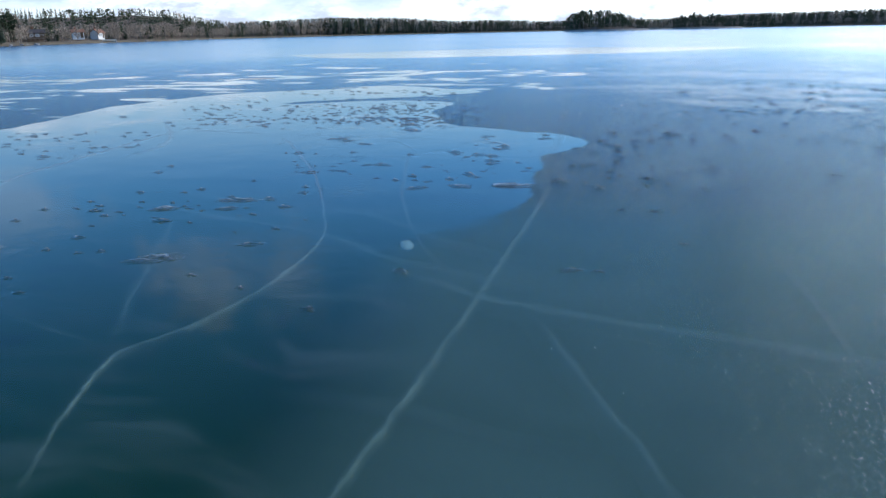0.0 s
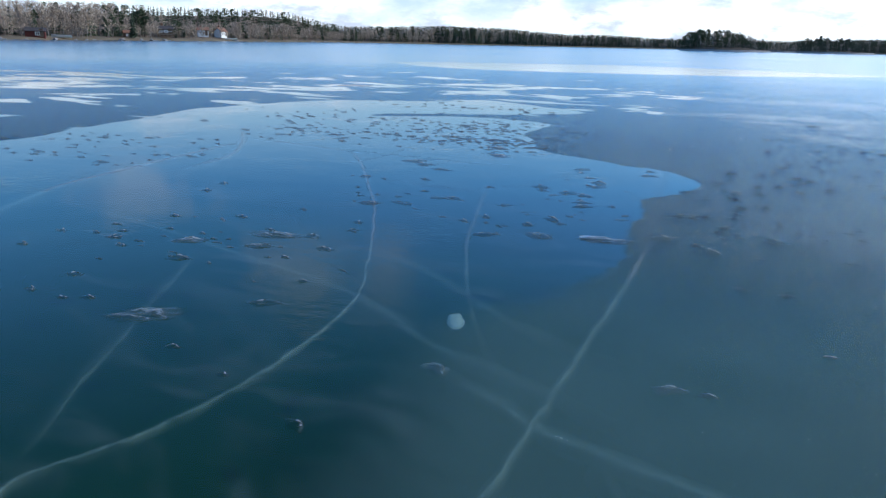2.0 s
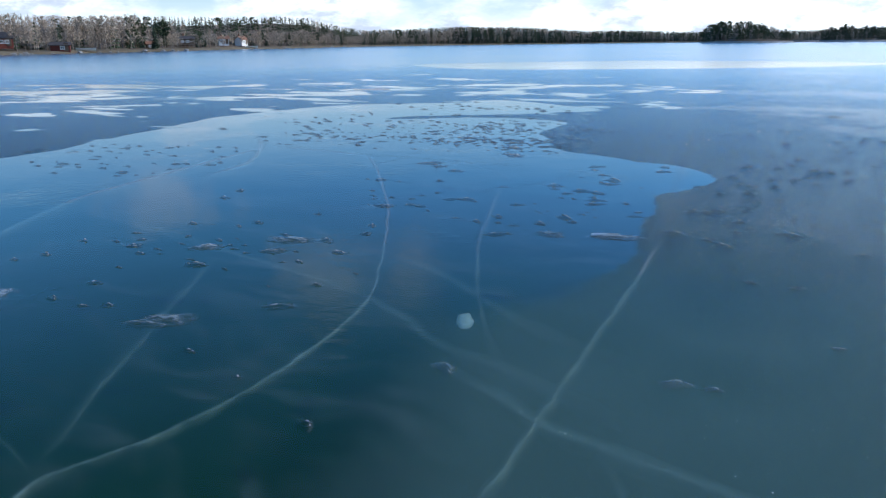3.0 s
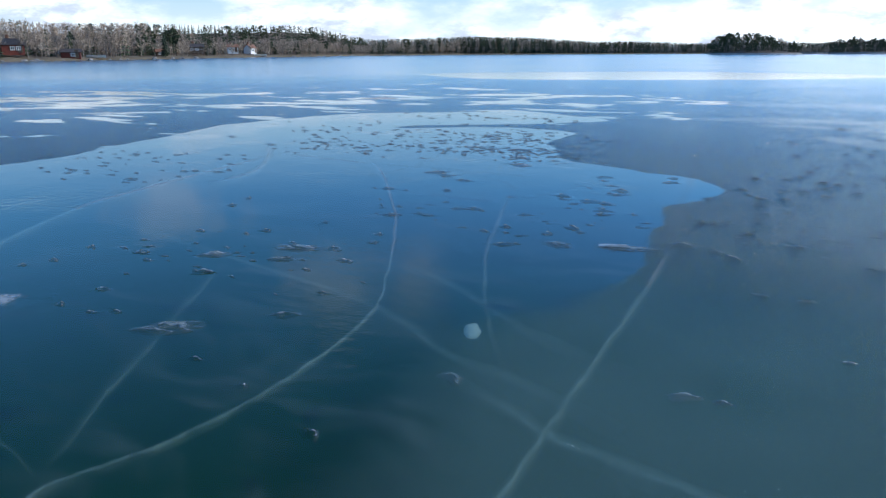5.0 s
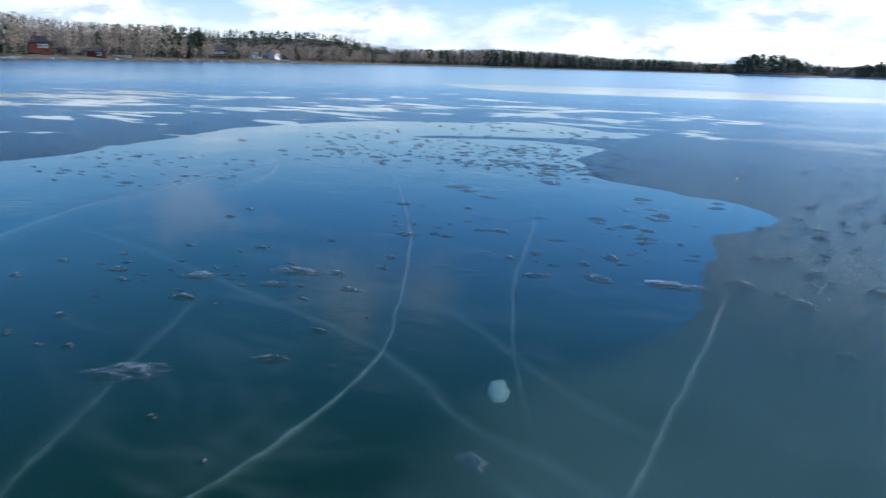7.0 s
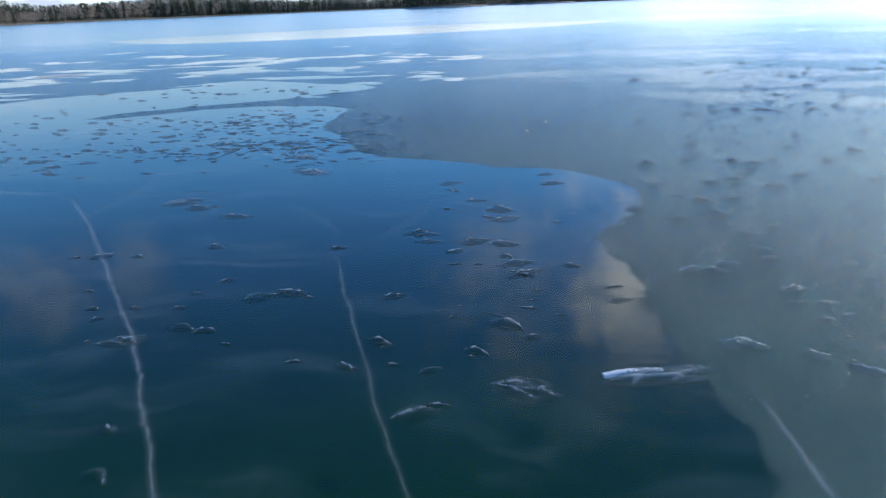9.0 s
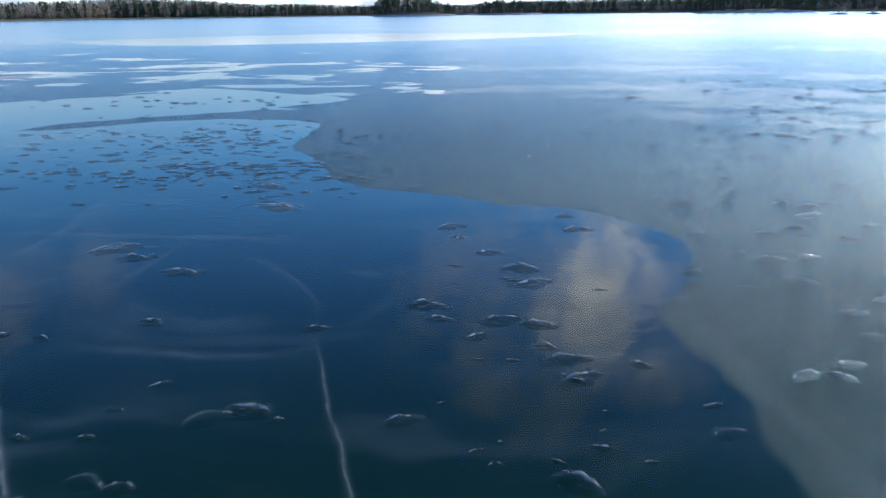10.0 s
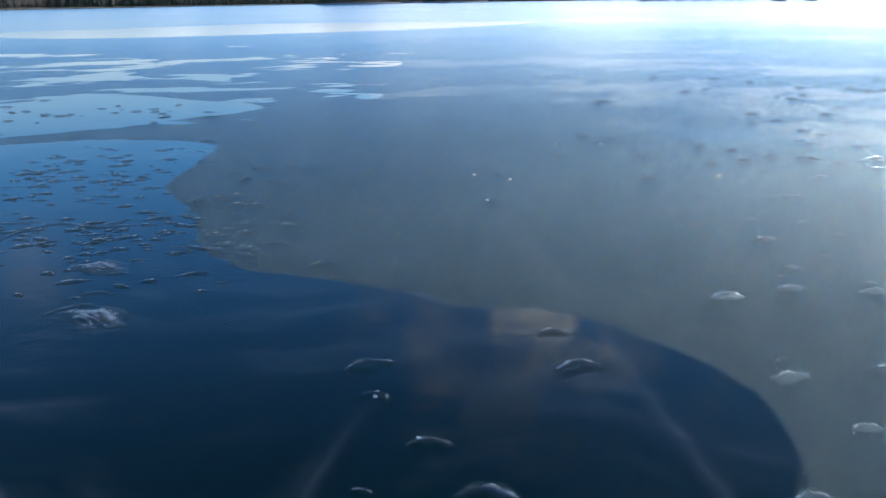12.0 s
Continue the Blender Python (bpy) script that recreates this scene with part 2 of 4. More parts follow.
ICE = make_ice()
WATER = make_water()
CRACK = make_veil("crack_white", 0.62, (0.80, 0.80, 0.79), 24.0, 0.3)
VEIL = make_veil("crack_veil", 0.30, (0.70, 0.72, 0.73), 5.0)
HAZE = make_veil("crack_haze", 0.42, (0.72, 0.75, 0.75), 19.0, 0.2)
BUBBLE = make_veil("bubble_white", 0.56, (0.82, 0.82, 0.80), 45.0, 0.75)
LUMP = make_lump_ice("lump_ice", 1.0, 0.0)
CRUST = make_lump_ice("rough_crust", 0.9, 0.25)
SNOW = make_snow("snow_crust", 0.45)
SHARD = surface("white_ice", (0.80, 0.82, 0.82), (0.94, 0.94, 0.93), 30.0, 0.35, 0.5, 0.01)
# pale colour of the bits added as glitter
GLITTER = surface("frost", (0.62, 0.72, 0.78), (0.78, 0.86, 0.90), 30.0, 0.3, 0.5, 0.01)
BARK = surface("bark", (0.10, 0.075, 0.055), (0.22, 0.18, 0.14), 3.0, 0.9, 0.4, 0.1, 0.4)
BIRCH = surface("birch_bark", (0.14, 0.11, 0.09), (0.34, 0.29, 0.24), 2.0, 0.8, 0.3, 0.1, 0.5)
TWIG = surface("bare_twigs", (0.33, 0.25, 0.18), (0.62, 0.50, 0.38), 0.6, 0.9, 0.0, 0.1, 0.7)
SPRUCE = surface("spruce_needles", (0.018, 0.032, 0.016), (0.06, 0.085, 0.035), 0.8, 0.8, 0.0, 0.1, 0.5)
PINE = surface("pine_needles", (0.028, 0.048, 0.022), (0.085, 0.11, 0.045), 0.8, 0.8, 0.0, 0.1, 0.5)
LAND = surface("winter_grass", (0.10, 0.08, 0.045), (0.26, 0.20, 0.12), 0.08, 0.95, 0.3, 0.3, place="world")
FLOOR = surface("forest_floor", (0.08, 0.052, 0.03), (0.17, 0.115, 0.065), 0.08, 0.95, 0.3, 0.3, place="world")
ROCK = surface("shore_rock", (0.20, 0.19, 0.18), (0.42, 0.40, 0.38), 0.8, 0.85, 0.5, 0.2)
RED = surface("red_boards", (0.10, 0.022, 0.015), (0.17, 0.04, 0.025), 2.0, 0.85, 0.2, 0.05)
BROWN = surface("brown_boards", (0.09, 0.06, 0.04), (0.17, 0.12, 0.08), 2.0, 0.85, 0.2, 0.05)
WHITE = surface("white_paint", (0.70, 0.69, 0.66), (0.85, 0.84, 0.81), 2.0, 0.6, 0.1, 0.02)
ROOF = surface("roof_felt", (0.05, 0.045, 0.045), (0.12, 0.10, 0.09), 1.5, 0.8, 0.2, 0.05)
TILE = surface("roof_tile", (0.22, 0.10, 0.06), (0.34, 0.17, 0.10), 1.5, 0.8, 0.2, 0.05)
GLASS = surface("window_dark", (0.02, 0.025, 0.03), (0.05, 0.06, 0.07), 1.0, 0.08, 0.0)
WOOD = surface("grey_wood", (0.18, 0.15, 0.12), (0.34, 0.30, 0.25), 1.5, 0.85, 0.2, 0.05)


# ---- mesh helpers ----
def mesh_from(name, verts, faces, mats, index=None, smooth=False):
    me = bpy.data.meshes.new(name)
    me.from_pydata([tuple(v) for v in verts], [], faces)
    for m in mats if isinstance(mats, (list, tuple)) else [mats]:
        me.materials.append(m)
    if index is not None:
        me.polygons.foreach_set("material_index", index)
    if smooth:
        me.polygons.foreach_set("use_smooth", [True] * len(me.polygons))
    me.update()
    return me


def piece(name, me, parent=None, label="", at=None):
    ob = new(name, me)
    if parent is not None:
        ob.parent = parent
    if at is not None:
        ob.matrix_basis = at
    if label:
        ob["label"] = label
    return ob


def values(me, name, data):
    a = me.attributes.new(name, "FLOAT", "POINT")
    a.data.foreach_set("value", np.asarray(data, dtype=np.float32))


def sheet(xs, ys, z):
    """Vertices and faces of a grid over the lines xs and ys."""
    nx, ny = len(xs), len(ys)
    gx, gy = np.meshgrid(xs, ys)
    verts = np.stack([gx.ravel(), gy.ravel(), np.broadcast_to(z, (ny, nx)).ravel()], 1)
    i = np.arange(nx * ny).reshape(ny, nx)
    faces = np.stack([i[:-1, :-1].ravel(), i[:-1, 1:].ravel(), i[1:, 1:].ravel(), i[1:, :-1].ravel()], 1)
    return verts, faces.tolist()


def smooth_line(points, step=0.05, jitter=0.0, seed=0):
    """A rounded line through control points, sampled evenly (Catmull-Rom), with a little jitter across."""
    p = [np.array(q, float) for q in points]
    p = [2 * p[0] - p[1]] + p + [2 * p[-1] - p[-2]]
    out = []
    for a, b, c, d in zip(p, p[1:], p[2:], p[3:]):
        m = max(2, int(np.linalg.norm(c - b) / step))
        for t in np.linspace(0, 1, m, endpoint=False):
            out.append(0.5 * (2 * b + (c - a) * t + (2 * a - 5 * b + 4 * c - d) * t * t + (3 * b - a - 3 * c + d) * t ** 3))
    out.append(p[-2])
    out = np.array(out)
    if jitter:
        for k, q in enumerate(out):
            f = noise.noise((q[0] * 4.3, q[1] * 4.3, seed)) + 0.5 * noise.noise((q[0] * 13, q[1] * 13, seed + 7))
            g = noise.noise((q[0] * 4.3, q[1] * 4.3, seed + 31)) + 0.5 * noise.noise((q[0] * 13, q[1] * 13, seed + 37))
            out[k] += np.array([f, g]) * jitter
    return out


def inside(poly, px, py):
    """Even-odd test of many points against a closed outline."""
    res = np.zeros(px.shape, bool)
    for (x0, y0), (x1, y1) in zip(poly, np.roll(poly, -1, axis=0)):
        cut = (y0 > py) != (y1 > py)
        with np.errstate(divide="ignore", invalid="ignore"):
            res ^= cut & (px < (x1 - x0) * (py - y0) / (y1 - y0) + x0)
    return res


def distance(poly, px, py):
    """Signed distance to a closed outline, negative inside."""
    best = np.full(px.shape, 1e9)
    for (x0, y0), (x1, y1) in zip(poly, np.roll(poly, -1, axis=0)):
        dx, dy = x1 - x0, y1 - y0
        t = np.clip(((px - x0) * dx + (py - y0) * dy) / (dx * dx + dy * dy + 1e-12), 0, 1)
        best = np.minimum(best, np.hypot(px - x0 - t * dx, py - y0 - t * dy))
    return np.where(inside(poly, px, py), -best, best)


# ---- the lake: ice sheet, slush film, water below ----
def lines(low, high, step, far_low, far_high, growth=1.12):
    mid = list(np.arange(low, high + 1e-6, step))
    s, v = step, mid[-1]
    while v < far_high:
        s *= growth
        v += s
        mid.append(v)
    s, v, pre = step, low, []
    while v > far_low:
        s *= growth
        v -= s
        pre.append(v)
    return np.array(pre[::-1] + mid)


# outline of the clear window in the slush film, counter-clockwise from beside the first steps
CLEAR = [(-0.7, -4.0), (-0.85, 1.5), (-1.1, 3.2), (-1.55, 4.6), (-1.5, 5.2), (-1.3, 5.55), (-1.16, 6.1), (-1.08, 6.7), (-1.12, 7.2), (-1.22, 7.8), (-1.18, 8.4), (-1.3, 8.9), (-1.36, 9.3), (-1.12, 9.7), (-0.98, 10.3),
         (-1.08, 10.8), (-1.4, 11.2), (-1.75, 11.4), (-2.1, 11.5), (-2.7, 11.85), (-3.4, 12.05), (-3.75, 12.6), (-3.9, 13.1), (-4.55, 14.2), (-4.5, 14.9), (-4.85, 16.3), (-6.7, 16.6), (-8.4, 15.4), (-8.7, 15.9), (-6.2, 17.7), (-4.85, 19.3), (-5.9, 20.2),
         (-8.5, 21.6), (-9.0, 20.3), (-11.2, 18.9), (-12.1, 17.0), (-12.4, 14.2), (-11.5, 10.9), (-10.9, 8.8), (-11.5, 6.0), (-16.0, 3.0), (-16.0, -4.0)]
# further clear windows: x, y, half length, half width, turn in degrees
WINDOWS = [(-21.5, 17.5, 3.0, 0.5, 35), (-23.5, 20.5, 3.2, 0.6, 40), (-17.0, 19.6, 1.8, 0.35, 30), (-14.8, 10.4, 1.3, 0.3, 40), (-15.0, 21.6, 1.5, 0.35, 25), (-18.5, 15.3, 1.6, 0.3, 35), (-22.0, 25.0, 2.8, 0.5, 30),
           (-9.8, 23.8, 2.3, 1.3, 15), (-9.5, 29.0, 4.0, 1.0, 10), (1.9, 16.0, 1.5, 0.5, -35), (2.5, 18.5, 1.6, 0.4, -25), (5.5, 24.0, 3.5, 0.7, -20), (11.0, 36.0, 7.0, 2.0, -20), (-1.5, 21.0, 2.5, 0.5, 10), (0.5, 27.0, 4.0, 0.8, 0)]


def build_lake():
    xs = lines(-25.0, 5.0, 0.15, -4200.0, 4200.0)
    ys = lines(-1.0, 28.0, 0.15, -900.0, 4300.0)
    verts, faces = sheet(xs, ys, 0.0)
    px, py = verts[:, 0], verts[:, 1]
    sd = distance(smooth_line(CLEAR, 0.25), px, py)
    rag = np.array([noise.fractal((p * 0.9, q * 0.9, 9.5), 0.7, 2.2, 4) for p, q in zip(px, py)]) * 1.3
    for x, y, a, b, turn in WINDOWS:
        c, s = math.cos(radians(turn)), math.sin(radians(turn))
        u, v = (px - x) * c + (py - y) * s, -(px - x) * s + (py - y) * c
        sd = np.minimum(sd, (np.hypot(u / a, v / b) - 0.8) * b + rag * b)
    # the broad clear belt far out
    belt = smooth_line([(-33, 57), (-21, 45.5), (-9, 47.5), (0.5, 54), (8.5, 68), (9.5, 84), (22, 110), (60, 170), (-60, 190), (-50, 90)], 4.0)
    sd = np.minimum(sd, distance(belt, px, py))
    # scraps of clear ice in the dull sheet between them, most of them off to the near headland
    streak = np.array([noise.fractal((p * 0.36, q * 1.05, 5.5), 0.7, 2.1, 5) for p, q in zip(px, py)])
    broad = np.array([noise.noise((p * 0.06, q * 0.06, 2.5)) for p, q in zip(px, py)])
    ring = np.hypot(px, py - 2)
    off = np.degrees(np.arctan2(px, py - 2))
    shy = np.interp(off, [-60, -30, -18, 0, 12, 30], [0.30, 0.34, 0.48, 0.57, 0.54, 0.48]) - 0.5 * broad + np.interp(ring, [12, 17, 34, 52], [0.6, 0.0, 0.0, 0.9])
    sd = np.minimum(sd, np.where(ring > 12, (shy - streak) * 1.6, 9.0))
    wobble = np.array([noise.fractal((p * 0.8, q * 0.8, 1.5), 0.8, 2.2, 3) for p, q in zip(px, py)])
    sd = sd + wobble * np.interp(ring, [9, 13], [0.08, 0.16])
    sd = sd + np.interp(np.hypot(px, py), [62, 80], [0.0, 60.0])
    soft = np.interp(np.hypot(px, py - 1.5), [0, 3.6, 5.0, 12, 20, 30, 60], [0.9, 0.7, 0.08, 0.05, 0.10, 0.35, 0.8])
    soft = np.where((py < 5.0) & (px > -3.5), np.maximum(soft, np.interp(py, [3.5, 5.4], [0.9, 0.08])), soft)
    thin = (px > -3.2) & (py > 14.0) & (ring < 44)
    sd = np.where(thin, np.maximum(sd, 0.2), sd)
    soft = np.where(thin, np.maximum(soft, 0.8), soft)
    me = mesh_from("lake_ice", verts, faces, ICE)
    values(me, "film", sd)
    values(me, "soft", soft)
    # grows with distance: whitens the painted sheen, flattens grain and roughness
    values(me, "farness", np.interp(np.hypot(px, py - 2), [11, 22, 60], [0.0, 0.45, 0.9]))
    tagged(piece("lake_ice", me), "clear dark lake ice with dull slush film", "ice", kind="structure")
    big = mesh_from("lake_water", [(-4300, -900, -0.45), (4300, -900, -0.45), (4300, 4400, -0.45), (-4300, 4400, -0.45)], [(0, 1, 2, 3)], WATER)
    tagged(piece("lake_water", big), "dark green lake water under the ice", "water", kind="structure")


build_lake()


# ---- cracks in the ice ----
def ribbon(name, ln, side, half, ends, profile, z, mat, thing, strength, label=""):
    """A soft-edged strip along a line: profile gives (offset in half widths, density)."""
    k = len(profile)
    verts, faces, fade = [], [], []
    for q, d, hw, e in zip(ln, side, half, ends):
        for off, dense in profile:
            # near ones lie just under the surface, far ones are frosted over
            verts.append((q[0] + d[0] * hw * off, q[1] + d[1] * hw * off, z - 0.004 * min(1.0, max(0.0, 6.5 - q[1]))))
            fade.append(dense * e * strength)
    for i in range(len(ln) - 1):
        for c in range(k - 1):
            a = i * k + c
            faces.append((a, a + 1, a + k + 1, a + k))
    me = mesh_from(name, verts, faces, mat)
    values(me, "fade", fade)
    return piece(name, me, thing, label)


def crack(points, width, depth, lean, seed, label, strength=1.0):
    """A fracture: a broken white line at the surface, a soft haze beside it and a faint leaning plane below."""
    ln = smooth_line(points, 0.04, 0.016, seed)
    t = np.gradient(ln, axis=0)
    t /= np.linalg.norm(t, axis=1)[:, None] + 1e-9
    side = np.stack([-t[:, 1], t[:, 0]], 1)
    rnd = np.array([0.55 + 1.1 * abs(noise.noise((q[0] * 3, q[1] * 3, seed + 3.3))) for q in ln])
    # kinks at hand size
    ln = ln + side * np.array([[0.006 * noise.noise((q[0] * 26, q[1] * 26, seed + 5.1))] for q in ln])
    count = np.arange(len(ln))
    ends = np.clip(np.minimum(count, count[::-1]) / 14.0, 0.0, 1)
    wide = label == WIDE
    thing = new("ice_crack")
    tagged(thing, label, "crack", "cracks in the ice")
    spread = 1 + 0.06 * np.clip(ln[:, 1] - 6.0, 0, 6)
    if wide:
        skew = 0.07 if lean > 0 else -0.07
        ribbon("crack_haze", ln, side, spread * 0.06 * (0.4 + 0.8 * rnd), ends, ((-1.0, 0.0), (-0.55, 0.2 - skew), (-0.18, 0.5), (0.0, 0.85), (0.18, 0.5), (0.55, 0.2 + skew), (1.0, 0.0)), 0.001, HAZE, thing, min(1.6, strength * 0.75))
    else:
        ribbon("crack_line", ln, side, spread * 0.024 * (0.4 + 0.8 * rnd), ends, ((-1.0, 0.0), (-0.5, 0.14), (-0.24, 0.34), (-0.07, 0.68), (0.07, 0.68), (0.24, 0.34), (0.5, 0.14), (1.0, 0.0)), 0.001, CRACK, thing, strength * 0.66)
    verts, faces, fade = [], [], []
    for q, s, r, e in zip(ln, side, rnd, ends):
        for k in range(5):
            f = k / 4
            dz = depth * f * (0.6 + 0.5 * r)
            verts.append((q[0] + s[0] * lean * dz, q[1] + s[1] * lean * dz, -0.005 - dz))
            fade.append(e * (1 - f) ** 1.3 * min(1.0, strength))
    for i in range(len(ln) - 1):
        for k in range(4):
            a = i * 5 + k
            faces.append((a, a + 1, a + 6, a + 5))
    me = mesh_from("crack_veil", verts, faces, VEIL)
    values(me, "fade", fade)
    piece("crack_veil", me, thing, "faint white fracture plane")
    return thing


LONG, FINE, WIDE = "long white crack winding through the dark ice", "hairline white crack in the clear dark ice", "wide hazy white crack sloping down through the ice"
crack([(-1.82, 1.48), (-2.14, 2.09), (-2.34, 2.6), (-2.2, 3.1), (-2.15, 3.7), (-2.22, 4.4), (-2.37, 5.03), (-2.73, 5.77), (-3.3, 6.8), (-3.75, 7.56), (-4.33, 8.4), (-5.2, 9.65), (-5.93, 10.55)], 0.008, 0.06, 0.3, 1, LONG)
crack([(-5.93, 10.55), (-7.06, 10.76), (-8.0, 10.9)], 0.010, 0.06, 0.2, 2, WIDE, 1.1)
crack([(-0.73, 1.2), (-0.75, 2.45), (-0.79, 3.91), (-0.84, 5.03), (-0.88, 6.2), (-0.93, 7.0), (-0.96, 7.4)], 0.008, 0.05, -0.4, 3, LONG)
crack([(-6.46, 6.03), (-5.5, 5.88), (-4.6, 5.67), (-3.54, 5.38), (-2.94, 5.23), (-2.37, 5.03), (-2.01, 4.82), (-1.54, 4.5), (-1.23, 4.42), (-0.84, 4.26), (-0.5, 4.1)], 0.022, 0.13, 0.8, 4, WIDE, 0.7)
crack([(-2.72, 6.01), (-2.24, 5.74), (-1.72, 5.36), (-1.36, 5.09), (-0.95, 4.87), (-0.6, 4.72)], 0.012, 0.10, 0.8, 5, WIDE, 0.6)
crack([(-1.43, 4.24), (-1.02, 4.08), (-0.79, 3.92), (-0.5, 3.84), (0.08, 3.71), (0.66, 3.62), (1.2, 3.5), (1.75, 3.4)], 0.026, 0.16, 0.8, 6, WIDE, 1.5)
crack([(-3.1, 9.02), (-2.86, 8.25), (-2.62, 7.55), (-2.35, 6.75), (-2.05, 6.05), (-1.8, 5.5), (-1.6, 5.13), (-1.38, 4.74), (-1.2, 4.48)], 0.007, 0.06, 0.4, 7, FINE, 0.42)
crack([(-2.44, 2.67), (-2.62, 2.98), (-2.9, 3.42), (-3.2, 3.95), (-3.4, 4.28), (-4.05, 5.45)], 0.010, 0.09, 0.6, 8, WIDE, 0.5)
crack([(-3.4, 2.95), (-3.05, 2.83), (-2.68, 2.74), (-2.45, 2.67)], 0.009, 0.08, 0.4, 9, FINE, 0.6)
crack([(-5.9, 4.2), (-6.1, 4.69), (-6.61, 5.56), (-7.1, 6.56), (-7.36, 7.63), (-7.62, 8.86), (-7.95, 10.45)], 0.016, 0.16, 0.8, 10, WIDE, 1.7)
crack([(-8.93, 11.67), (-7.91, 10.47), (-7.1, 9.24), (-6.85, 8.09)], 0.010, 0.08, 0.5, 11, WIDE, 1.2)
crack([(-0.48, 3.84), (-0.15, 3.25), (0.06, 2.81), (0.3, 2.36), (0.55, 1.8)], 0.010, 0.10, -0.5, 12, FINE, 1.0)
crack([(-3.07, 8.93), (-3.13, 8.73), (-3.41, 8.67), (-3.85, 8.71), (-4.2, 8.71)], 0.011, 0.12, 0.7, 13, WIDE, 0.5)
crack([(-3.06, 8.89), (-2.87, 9.11), (-2.71, 9.56), (-2.58, 10.18), (-2.44, 10.58)], 0.010, 0.12, 0.7, 14, WIDE, 0.25)
crack([(-3.08, 8.98), (-3.17, 9.36), (-3.37, 9.69), (-3.68, 10.04), (-3.95, 10.17)], 0.012, 0.10, 0.6, 15, FINE, 0.35)
crack([(-5.93, 10.57), (-5.25, 10.58), (-4.22, 10.52), (-3.4, 10.58)], 0.011, 0.10, 0.7, 16, WIDE, 0.45)
crack([(-5.36, 9.4), (-5.33, 9.9), (-5.31, 10.71), (-5.32, 11.43)], 0.009, 0.08, 0.5, 17, FINE, 0.4)
crack([(-0.95, 7.2), (-0.95, 7.19), (-1.25, 9.43), (-1.64, 12.54), (-2.4, 18.26)], 0.012, 0.02, 0.3, 18, WIDE, 0.3)


crack([(1.03, 4.88), (1.1, 4.56), (1.19, 3.69), (1.25, 3.13)], 0.010, 0.08, 0.5, 19, FINE, 0.4)
crack([(-1.44, 2.45), (-0.76, 2.47), (-0.28, 2.36), (0.12, 2.34)], 0.012, 0.08, 0.6, 20, WIDE, 0.35)
crack([(-4.39, 9.37), (-4.34, 9.95), (-4.28, 10.66)], 0.008, 0.05, 0.4, 21, FINE, 0.35)
crack([(-5.3, 10.5), (-5.45, 11.4), (-5.5, 12.3)], 0.008, 0.05, 0.4, 22, FINE, 0.35)
crack([(-4.3, 6.9), (-3.6, 6.2), (-3.0, 5.65), (-2.55, 5.2), (-2.37, 5.03)], 0.008, 0.06, 0.4, 23, FINE, 0.12)


# ---- lumps, bubble, shard, snow ----
def lump_mesh(seed, rings=10, seg=28, streaks=0.0):
    """A refrozen lump of slush: a thin bowed crest with a low apron before it; returns vertices, faces and each point's
    density and painted crest gleam.
    """
    verts, faces, milk = [], [], []

    def place(x, y, f):
        env = (1 - f * f) ** 1.3 if f < 1 else 0.0
        bow = 0.30 - 0.35 * x * x + 0.25 * noise.noise((x * 1.7, seed * 3.1, 0.0))
        crest = math.exp(-((y - bow) / 0.15) ** 2) * (0.65 + 0.7 * noise.noise((x * 2.3, y, seed + 1.3)))
        rib = max(0.0, 1 - 3.0 * abs(noise.noise((x * 1.3 + 2, y * 4.5, seed + 3.7)))) * streaks
        apron = 0.30 + 0.35 * noise.noise((x * 2.2, y * 2.8, seed + 9.1))
        h = env * max(0.0, apron + 0.75 * crest * (1 - 0.5 * streaks) + 0.6 * rib)
        verts.append((x, y, h - 0.004 * f))
        # density, then whiteness painted along the crest as its gleam
        milk.append((min(1.0, env ** 0.5 * max(0.42, crest * 1.4, rib)), min(1.0, env ** 0.5 * max(0.0, crest * 1.2, rib * 0.9))))

    place(0, 0, 0)
    for r in range(1, rings + 1):
        f = r / rings
        for k in range(seg):
            a = 2 * math.pi * k / seg
            c, d = math.cos(a), math.sin(a)
            edge = 1 + 0.45 * noise.noise((c * 1.2, d * 1.2, seed * 1.7)) + 0.22 * noise.noise((c * 3.1, d * 3.1, seed * 2.3))
            place(c * f * edge * 1.2, d * f * edge * 0.75, f)
    for k in range(seg):
        faces.append((0, 1 + k, 1 + (k + 1) % seg))
    for r in range(rings - 1):
        for k in range(seg):
            a, b = 1 + r * seg + k, 1 + r * seg + (k + 1) % seg
            faces.append((a, a + seg, b + seg, b))
    return verts, faces, milk


def make_film_lump():
    m, n = material("film_lump")
    p = n.place
    nr = n.bump(n.noise(p, 75.0, 4.0, 0.7), 0.6, 0.012)
    tone = n.mix(n.noise(p, 40.0, 4.0, 0.6), (0.15, 0.22, 0.22), (0.44, 0.53, 0.53))
    milk = n.blend(0.4, n.node("BsdfDiffuse", Color=tone, Normal=nr).outputs[0], n.node("BsdfTranslucent", Color=tone, Normal=nr).outputs[0])
    gloss = n.node("BsdfGlossy", Color=(0.60, 0.76, 0.80), Roughness=0.22, Normal=nr).outputs[0]
    rim = n.node("Attribute")
    rim.attribute_name = "fade"
    finish(n, n.blend(n.math("MULTIPLY", rim.outputs["Fac"], 0.95), n.node("BsdfTransparent").outputs[0], n.blend(n.schlick(nr, 0.03), milk, gloss)))
    return m


FILMED = make_film_lump()
RIDGED = make_lump_ice("ridged_ice", 0.9, 0.03)


